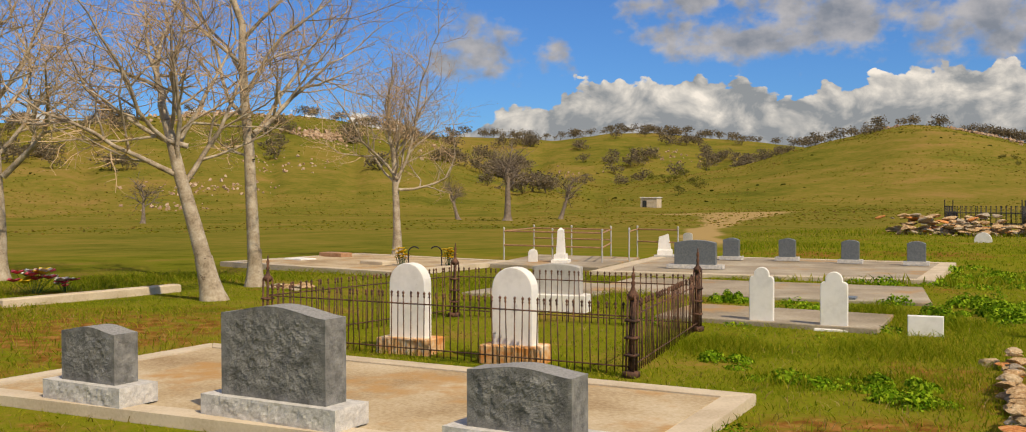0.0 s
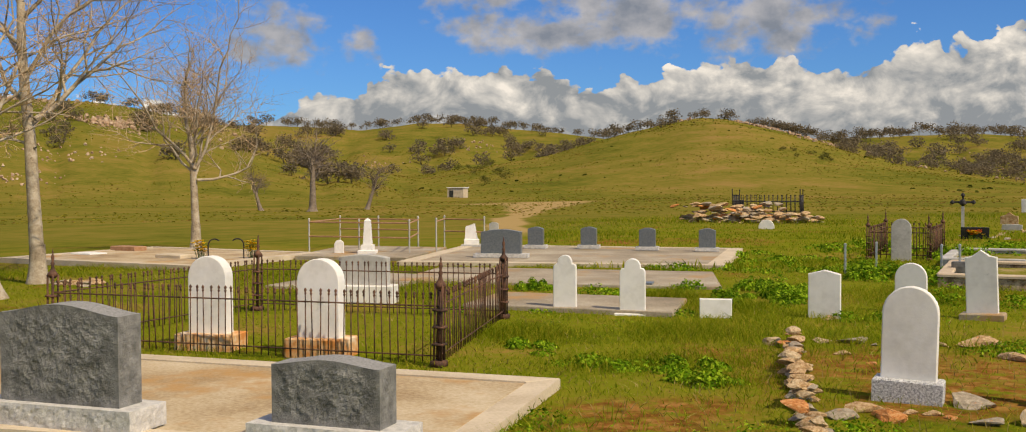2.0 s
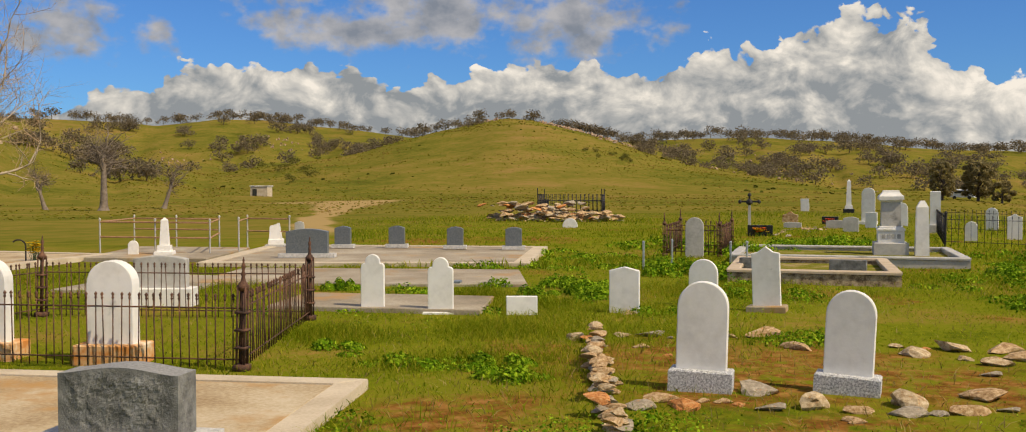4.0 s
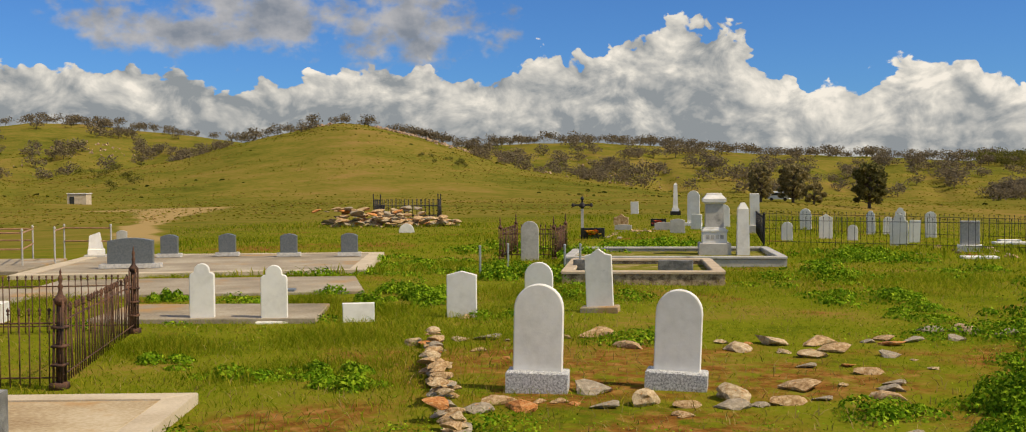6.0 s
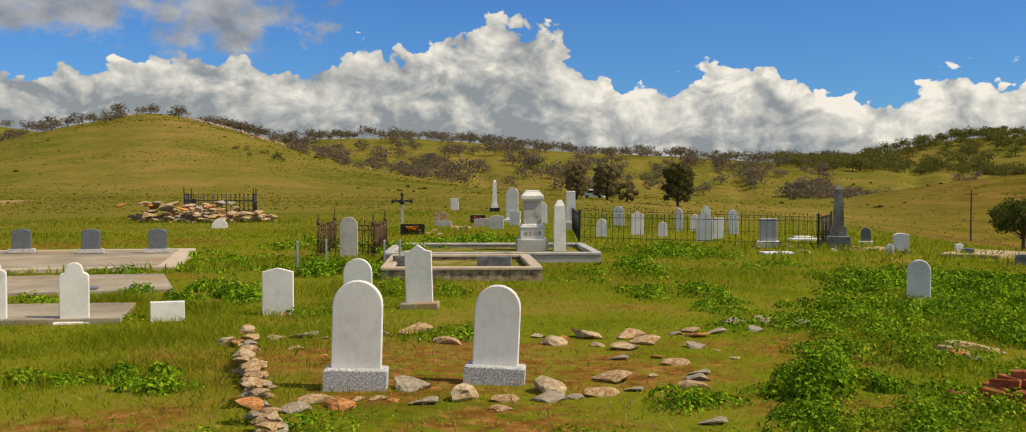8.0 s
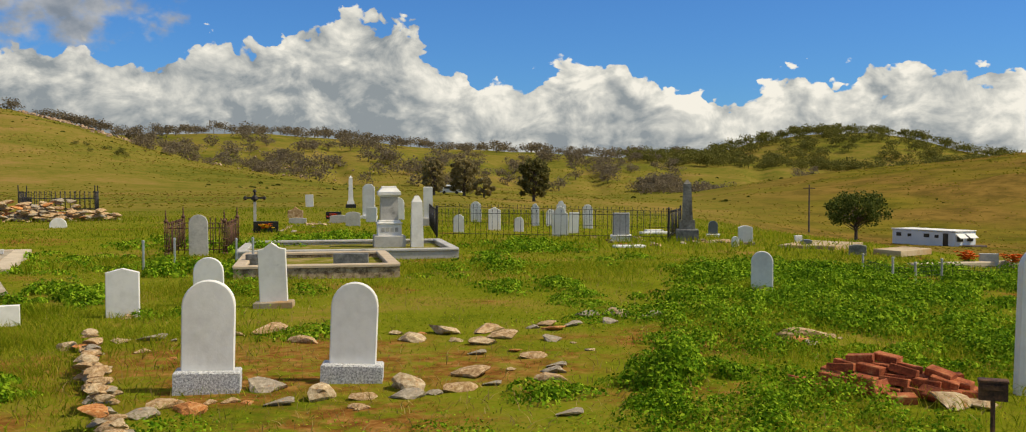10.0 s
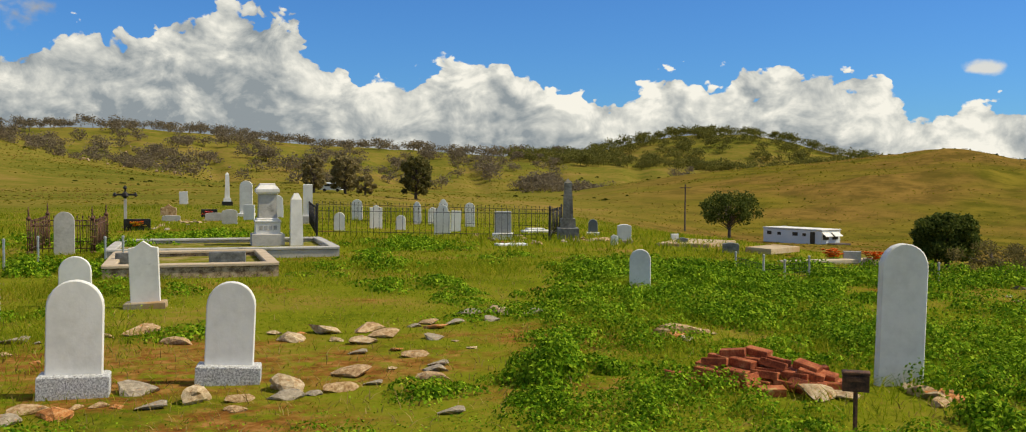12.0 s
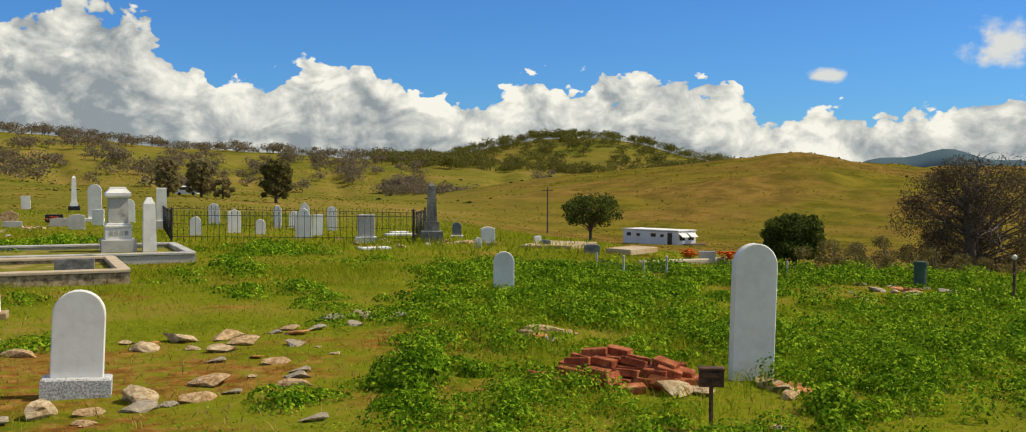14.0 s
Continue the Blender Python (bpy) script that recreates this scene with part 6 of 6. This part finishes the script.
# far mountain at the end of the valley, distance haze put into its blue colour
m = Mesh()
rows = []
for k in range(81):
    a = 55 + k * 0.6
    h = 40 + 78 * math.exp(-((a - 85.5) / 4.2) ** 2) + 10 * math.sin(a * 1.7) + 14 * math.exp(-((a - 96) / 5) ** 2)
    x, y = at(a, 4000)
    rows += [(x, y, -150), (x * 0.985, y * 0.985, -60 + h * 0.8), (x, y, h), (x * 1.03, y * 1.03, -150)]
fs = []
for k in range(80):
    for q in range(3):
        a = 4 * k + q
        fs.append((a, a + 4, a + 5, a + 1))
m.add(rows, fs)
HAZE = material("haze tinted distant mountain", 1.0, paint=mottled((0.3, rgb(0.06, 0.10, 0.13)), (0.7, rgb(0.09, 0.14, 0.17)), scale=0.004, fine=0.02), spec=0.0)
tagged(part("backdrop", m, HAZE, soft=True), "far mountain ridge with blue haze painted in", "mountain", kind="structure")
# ---- grass and weeds ----
GRASS = foliage("spring grass blades", (0.14, 0.20, 0.008), (0.25, 0.30, 0.015), (0.42, 0.37, 0.036), 0.55)
WEED = foliage("broad weed leaves", (0.035, 0.10, 0.004), (0.13, 0.255, 0.010), (0.36, 0.49, 0.032), 0.26)
STRAW = foliage("dry grass blades", (0.18, 0.13, 0.035), (0.29, 0.215, 0.065), (0.42, 0.32, 0.12), 0.3)

PLOTS = [[(-4.75, 8.45), (0.75, 5.85), (1.92, 8.12), (-3.3, 11.1)], [(1.9, 13.8), (4.35, 12.25), (5.1, 13.75), (2.7, 15.3)], [(1.2, 17.6), (6.2, 15.15), (7.15, 17.9), (2.4, 20.4)],
         [(1.6, 21.9), (7.85, 19.1), (10.5, 24.3), (4.0, 28.0)], [(-0.9, 17.3), (1.0, 16.2), (2.2, 18.6), (0.5, 19.8)], [(-7.4, 25.6), (-2.6, 21.8), (0.0, 25.6), (-4.5, 29.4)], [(-0.6, 24.6), (1.9, 23.2), (3.3, 27.0), (0.6, 28.6)]]


def off_plots(x, y):
    keep = np.ones(len(x), bool)
    for c in PLOTS:
        inside = np.ones(len(x), bool)
        for (ax, ay), (bx, by) in zip(c, c[1:] + c[:1]):
            inside &= (bx - ax) * (y - ay) - (by - ay) * (x - ax) > 0
        keep &= ~inside
    return keep


def sector(rng, n, r0, r1, a0=-31, a1=92, power=1.0):
    """Points over the burial ground, evenly by area for power 2."""
    a = np.radians(rng.uniform(a0, a1, n))
    r = (rng.uniform(r0 ** power, r1 ** power, n)) ** (1 / power)
    return r * np.sin(a), r * np.cos(a)


def bare(x, y):
    """How thin the grass is, 0 to 1: trodden soil near the plots and under the stones' plot."""
    q = smooth(wave(x, y, 0.9, 3.1) + 0.5 * wave(x, y, 0.35, 1.0), 0.25, 0.9) * 0.75
    for cx, cy, r in ((2.2, 6.9, 1.0), (5.3, 7.6, 2.2), (6.4, 6.4, 1.3), (-5.5, 12.5, 3.2), (4.4, 5.6, 0.9), (8.0, 1.65, 0.6), (7.5, 2.5, 0.55), (10.1, 4.5, 0.9), (12.6, 2.6, 0.8)):
        q = np.maximum(q, 0.74 * (1 - smooth(np.hypot(x - cx, y - cy), r * 0.45, r * 1.15)))
    return q


def blades(name, rng, x, y, h, width, mat, label, droop=0.5):
    """Bent blades, each a quad and a tip."""
    n = len(x)
    t = rng.uniform(0, 2 * np.pi, n)
    lean = rng.normal(0, droop, (n, 2)) * h[:, None]
    z = land(x, y)
    side = np.stack((np.cos(t), np.sin(t), np.zeros(n)), 1) * (width * rng.uniform(0.6, 1.3, n) / 2)[:, None]
    p0 = np.stack((x, y, z - 0.01), 1)
    p1 = p0 + np.stack((lean[:, 0] * 0.35, lean[:, 1] * 0.35, h * 0.6), 1)
    p2 = p0 + np.stack((lean[:, 0], lean[:, 1], h), 1)
    v = np.stack((p0 - side, p0 + side, p1 + side * 0.8, p2 + side * 0.15, p2 - side * 0.15, p1 - side * 0.8), 1).reshape(-1, 3)
    o = np.arange(n)[:, None] * 6
    f = np.concatenate((o + np.array((0, 1, 2, 5)), o + np.array((5, 2, 3, 4))))
    tagged(new(name, array_mesh(name, v, f, mat)), label, "grass", kind="stuff")


rng = np.random.default_rng(3)
x, y = sector(rng, 190000, 5.2, 24, power=1.25)
keep = off_plots(x, y) & (rng.random(len(x)) > bare(x, y))
x, y = x[keep], y[keep]
lush = smooth(wave(x, y, 1.6, 0.3) + 0.4 * wave(x, y, 0.5, 2.0), -0.5, 0.9)
r = np.hypot(x, y)
lush = lush * (0.35 + 0.65 * smooth(np.hypot(x - 3.0, y - 8.8), 0.8, 2.6))
h = (0.028 + 0.085 * lush ** 1.5) * rng.uniform(0.6, 1.4, len(x))
blades("grass", rng, x, y, h, 0.0035 + 0.0005 * r, GRASS, "green spring grass of uneven height", 0.8)
x, y = sector(rng, 48000, 20, 60, 12, 76, power=1.3)
keep = off_plots(x, y)
x, y = x[keep], y[keep]
h = 0.06 + 0.14 * smooth(wave(x, y, 2.6, 0.9), -0.2, 0.9) * rng.uniform(0.5, 1.3, len(x))
blades("grass", rng, x, y, h, np.full(len(x), 0.028), GRASS, "green grass on the burial ground farther off")
x, y = sector(rng, 34000, 5.2, 26, power=1.3)
keep = off_plots(x, y) & (rng.random(len(x)) > 0.6 * (1 - smooth(bare(x, y), 0.1, 0.6)))
x, y = x[keep], y[keep]
blades("dry_grass", rng, x, y, rng.uniform(0.02, 0.09, len(x)), np.full(len(x), 0.008), STRAW, "short straw coloured dry grass", 1.0)

# taller tussocks of grass
for cx, cy, spread, tall, n in ((2.4, 9.1, 0.4, 0.13, 1000), (3.2, 9.2, 0.4, 0.13, 900), (3.4, 8.0, 0.35, 0.11, 700), (3.9, 8.9, 0.35, 0.12, 700), (2.2, 11.2, 0.5, 0.16, 2500), (5.4, 12.9, 0.5, 0.17, 2500), (4.2, 10.9, 0.6, 0.14, 3000), (13.6, 7.3, 0.35, 0.24, 1500), (8.3, 13.4, 0.8, 0.18, 3000), (5.0, 14.2, 0.4, 0.2, 1800)):
    x, y = rng.normal(cx, spread, n), rng.normal(cy, spread, n)
    keep = off_plots(x, y)
    x, y = x[keep], y[keep]
    blades("grass_tussock", rng, x, y, tall * rng.uniform(0.4, 1.2, len(x)) * np.exp(-((x - cx) ** 2 + (y - cy) ** 2) / (3 * spread ** 2)), np.full(len(x), 0.008), GRASS, "thick tussock of tall green grass", 0.6)

# weed clumps: place, spread, height, leaves
CLUMPS = [(7.05, 4.35, 0.62, 0.46, 3000), (7.9, 4.9, 0.5, 0.34, 1500), (2.5, 9.0, 0.4, 0.15, 700), (3.3, 8.9, 0.5, 0.16, 900), (3.0, 8.2, 0.3, 0.12, 500), (2.0, 10.2, 0.4, 0.14, 500), (7.35, 1.3, 0.6, 0.24, 1500), (6.3, 1.9, 0.6, 0.16, 900), (9.5, 3.2, 0.9, 0.24, 1500), (10.6, 2.7, 1.2, 0.26, 2000), (9.3, 1.0, 0.9, 0.22, 1400),
          (11.6, 4.1, 1.4, 0.28, 2200), (14.2, 5.3, 1.3, 0.30, 1700), (12.0, 10.1, 1.1, 0.26, 1300), (19.5, 16.9, 2.0, 0.32, 1600), (6.6, 14.0, 0.5, 0.32, 900), (9.6, 16.5, 1.0, 0.42, 1300),
          (4.85, 16.8, 0.5, 0.26, 600), (5.5, 13.3, 0.4, 0.26, 600), (15.3, 14.2, 0.35, 0.3, 400), (-4.4, 6.9, 0.7, 0.14, 900)]
# lesser clumps strewn over the ground: how many, between which corners, how wide and tall
strewn = random.Random(41)
for count, x0, x1, y0, y1, wide, tall in ((1, 2.4, 4.2, 7.7, 9.0, 0.4, 0.14), (5, 3.0, 8.0, 12.8, 16.6, 0.5, 0.22), (6, 11.5, 18.0, 3.0, 9.5, 1.4, 0.26), (6, 13.5, 21.0, 10.5, 26.0, 1.7, 0.33), (4, 7.6, 10.8, 0.2, 1.8, 0.9, 0.23), (4, 5.4, 9.6, 3.0, 9.4, 0.7, 0.14)):
    for _ in range(count):
        CLUMPS.append((strewn.uniform(x0, x1), strewn.uniform(y0, y1), wide * strewn.uniform(0.7, 1.2), tall * strewn.uniform(0.7, 1.2), int(900 * wide ** 0.5)))


def leaf_domes(rg, cx, cy, radius, height, per, size):
    """Leaves over small domes, lying roughly along the dome's skin: arrays of vertices and quads."""
    i = np.repeat(np.arange(len(cx)), per)
    k = len(i)
    q, t = np.sqrt(rg.random(k)) * 1.08, rg.uniform(0, 2 * np.pi, k)
    x, y = cx[i] + radius[i] * q * np.cos(t), cy[i] + radius[i] * q * np.sin(t)
    skin = height[i] * np.sqrt(np.clip(1 - q ** 2, 0.02, 1))
    depth = 0.45 + 0.6 * rg.random(k) ** 0.6
    ok = off_plots(x, y)
    nrm = np.stack((q * np.cos(t), q * np.sin(t), 0.75 * np.sqrt(np.clip(1.1 - q ** 2, 0.02, 2))), 1) + 0.5 * rot_pts(rg, k)
    nrm /= np.linalg.norm(nrm, axis=1, keepdims=True) + 1e-6
    u = np.cross(nrm, rot_pts(rg, k))
    u /= np.linalg.norm(u, axis=1, keepdims=True) + 1e-6
    w = np.cross(nrm, u)
    d = (size[i] * rg.uniform(0.6, 1.4, k))[:, None]
    p = np.stack((x, y, land(x, y) + skin * depth), 1)
    v = np.stack((p - u * d, p + w * d * 0.62, p + u * d, p - w * d * 0.62), 1)[ok].reshape(-1, 3)
    return v, np.arange(len(v)).reshape(-1, 4)


for k, (cx, cy, spread, h, n) in enumerate(CLUMPS):
    rg = np.random.default_rng(100 + k)
    m = max(5, int(9 * spread / 0.6))
    away = rg.normal(0, 0.36, (m, 2)) * spread
    low = np.exp(-(away ** 2).sum(1) / spread ** 2 * 1.6)
    each = 0.30 * spread ** 0.6 * rg.uniform(0.5, 1.0, m)
    leaf = np.full(m, 0.010 + 0.0009 * math.hypot(cx, cy))
    v, f = leaf_domes(rg, cx + away[:, 0], cy + away[:, 1], each, h * low * rg.uniform(0.7, 1.1, m), max(60, int(n * 1.5 / m)), leaf)
    tagged(new("weeds", array_mesh("weeds", v, f, WEED)), "clump of leafy green weeds in grass" if h < 0.3 else "tall bushy clump of green weeds", "weeds", kind="stuff")


def weed_bed(n, r0, r1, a0, a1, seed, tall, floor, per, label):
    """Many small bushy weeds, gathered where the ground is lush."""
    rg = np.random.default_rng(seed)
    x, y = sector(rg, n, r0, r1, a0, a1, power=1.4)
    lush = smooth(wave(x, y, 1.3, 2.6) + 0.5 * wave(x, y, 0.45, 0.9) + 0.4 * wave(x, y, 3.1, 0.2), floor, floor + 0.9)
    lush = lush * smooth(np.degrees(np.arctan2(x, y)) + 4 * wave(x, y, 0.8, 1.2), a0, a0 + 12)
    ok = (rg.random(n) < lush) & (rg.random(n) > bare(x, y) * 1.3)
    x, y, lush = x[ok], y[ok], lush[ok]
    r = np.hypot(x, y)
    v, f = leaf_domes(rg, x, y, (0.10 + 0.012 * r) * rg.uniform(0.6, 1.3, len(x)), tall * (0.35 + 0.65 * lush) * rg.uniform(0.5, 1.25, len(x)), per, 0.007 + 0.0010 * r)
    tagged(new("weeds", array_mesh("weeds", v, f, WEED)), label, "weeds", kind="stuff")


weed_bed(1500, 5.4, 20, 50, 96, 71, 0.22, -0.9, 150, "dense bushy bed of broad leaved green weeds")
weed_bed(520, 6, 26, 6, 56, 72, 0.16, 0.0, 120, "scattered bushy green weeds in grass")


# a low carpet of broad leaves, thickest to the right
def leaf_carpet(n, r0, r1, a0, a1, seed, tall, floor, label):
    rg = np.random.default_rng(seed)
    x, y = sector(rg, n, r0, r1, a0, a1, power=1.3)
    thick = smooth(wave(x, y, 1.3, 2.6) + 0.5 * wave(x, y, 0.45, 0.9) + 0.4 * wave(x, y, 3.1, 0.2), floor, floor + 0.9)
    thick = thick * smooth(np.degrees(np.arctan2(x, y)) + 4 * wave(x, y, 0.8, 1.2), a0, a0 + 16)
    ok = off_plots(x, y) & (rg.random(n) < thick) & (rg.random(n) > bare(x, y))
    x, y, thick = x[ok], y[ok], thick[ok]
    k = len(x)
    top = tall * thick * (0.25 + 0.45 * smooth(wave(x, y, 0.17, 0.6), -0.8, 0.8) + 0.45 * smooth(wave(x, y, 0.38, 2.3), -0.3, 0.9))
    p = np.stack((x, y, land(x, y) + top * rg.random(k) ** 0.6 + 0.005), 1)
    s = (0.006 + 0.0009 * np.hypot(x, y))[:, None] * rg.uniform(0.6, 1.4, (k, 1))
    u = rot_pts(rg, k)
    u[:, 2] *= 0.5
    w = np.cross(u, np.array((0, 0, 1.0)) + 0.6 * rot_pts(rg, k))
    w /= np.linalg.norm(w, axis=1, keepdims=True) + 1e-6
    v = np.stack((p - u * s, p + w * s * 0.6, p + u * s, p - w * s * 0.6), 1).reshape(-1, 3)
    tagged(new("weeds", array_mesh("weeds", v, np.arange(len(v)).reshape(-1, 4), WEED)), label, "weeds", kind="stuff")


leaf_carpet(120000, 5.4, 20, 50, 96, 61, 0.10, -0.75, "dense low carpet of broad leaved green weeds")
leaf_carpet(50000, 6, 24, 8, 54, 62, 0.08, 0.0, "patchy carpet of low green weeds in grass")


# tussocks and low scrub on the slopes
def tussocks(n, seed, r0, r1, a0, a1, size, mat, label, lumps):
    rg = np.random.default_rng(seed)
    x, y = sector(rg, n, r0, r1, a0, a1, power=1.0)
    ok = rg.random(n) < smooth(wave(x, y, 23, 0.3 + seed) + 0.6 * wave(x, y, 7, 1.1), lumps, lumps + 0.9)
    x, y = x[ok], y[ok]
    k = len(x)
    z = land(x, y)
    s = size * (0.5 + np.hypot(x, y) / 300) * rg.uniform(0.4, 1.3, k)
    vs = []
    for _ in range(2):
        t = rg.uniform(0, np.pi, k)
        u = np.stack((np.cos(t), np.sin(t), np.zeros(k)), 1) * s[:, None]
        p = np.stack((x, y, z - 0.05), 1)
        up = np.stack((rg.normal(0, 0.25, k) * s, rg.normal(0, 0.25, k) * s, s * rg.uniform(0.35, 0.8, k)), 1)
        vs.append(np.stack((p - u, p + u, p + u * 0.5 + up, p - u * 0.6 + up * 0.9), 1))
    v = np.concatenate(vs).reshape(-1, 3)
    tagged(new("tussocks", array_mesh("tussocks", v, np.arange(len(v)).reshape(-1, 4), mat)), label, "grass", kind="stuff")


OLIVE = foliage("olive hill grass", (0.16, 0.16, 0.012), (0.23, 0.21, 0.018), (0.32, 0.27, 0.03), 0.5)
RUSSET = foliage("russet dry grass", (0.22, 0.14, 0.03), (0.31, 0.20, 0.045), (0.42, 0.29, 0.08), 0.5)
SCRUB = foliage("dark hill scrub", (0.05, 0.065, 0.010), (0.09, 0.105, 0.016), (0.14, 0.14, 0.03), 0.2)
tussocks(56000, 5, 70, 620, -32, 92, 0.20, OLIVE, "tufted olive green grass on the slopes", -0.7)
tussocks(42000, 6, 70, 560, -32, 92, 0.18, RUSSET, "tufted russet dry grass on the slopes", -0.3)
tussocks(2200, 8, 220, 620, -32, 92, 0.45, SCRUB, "low dark green scrub dotted over the hills", 0.1)
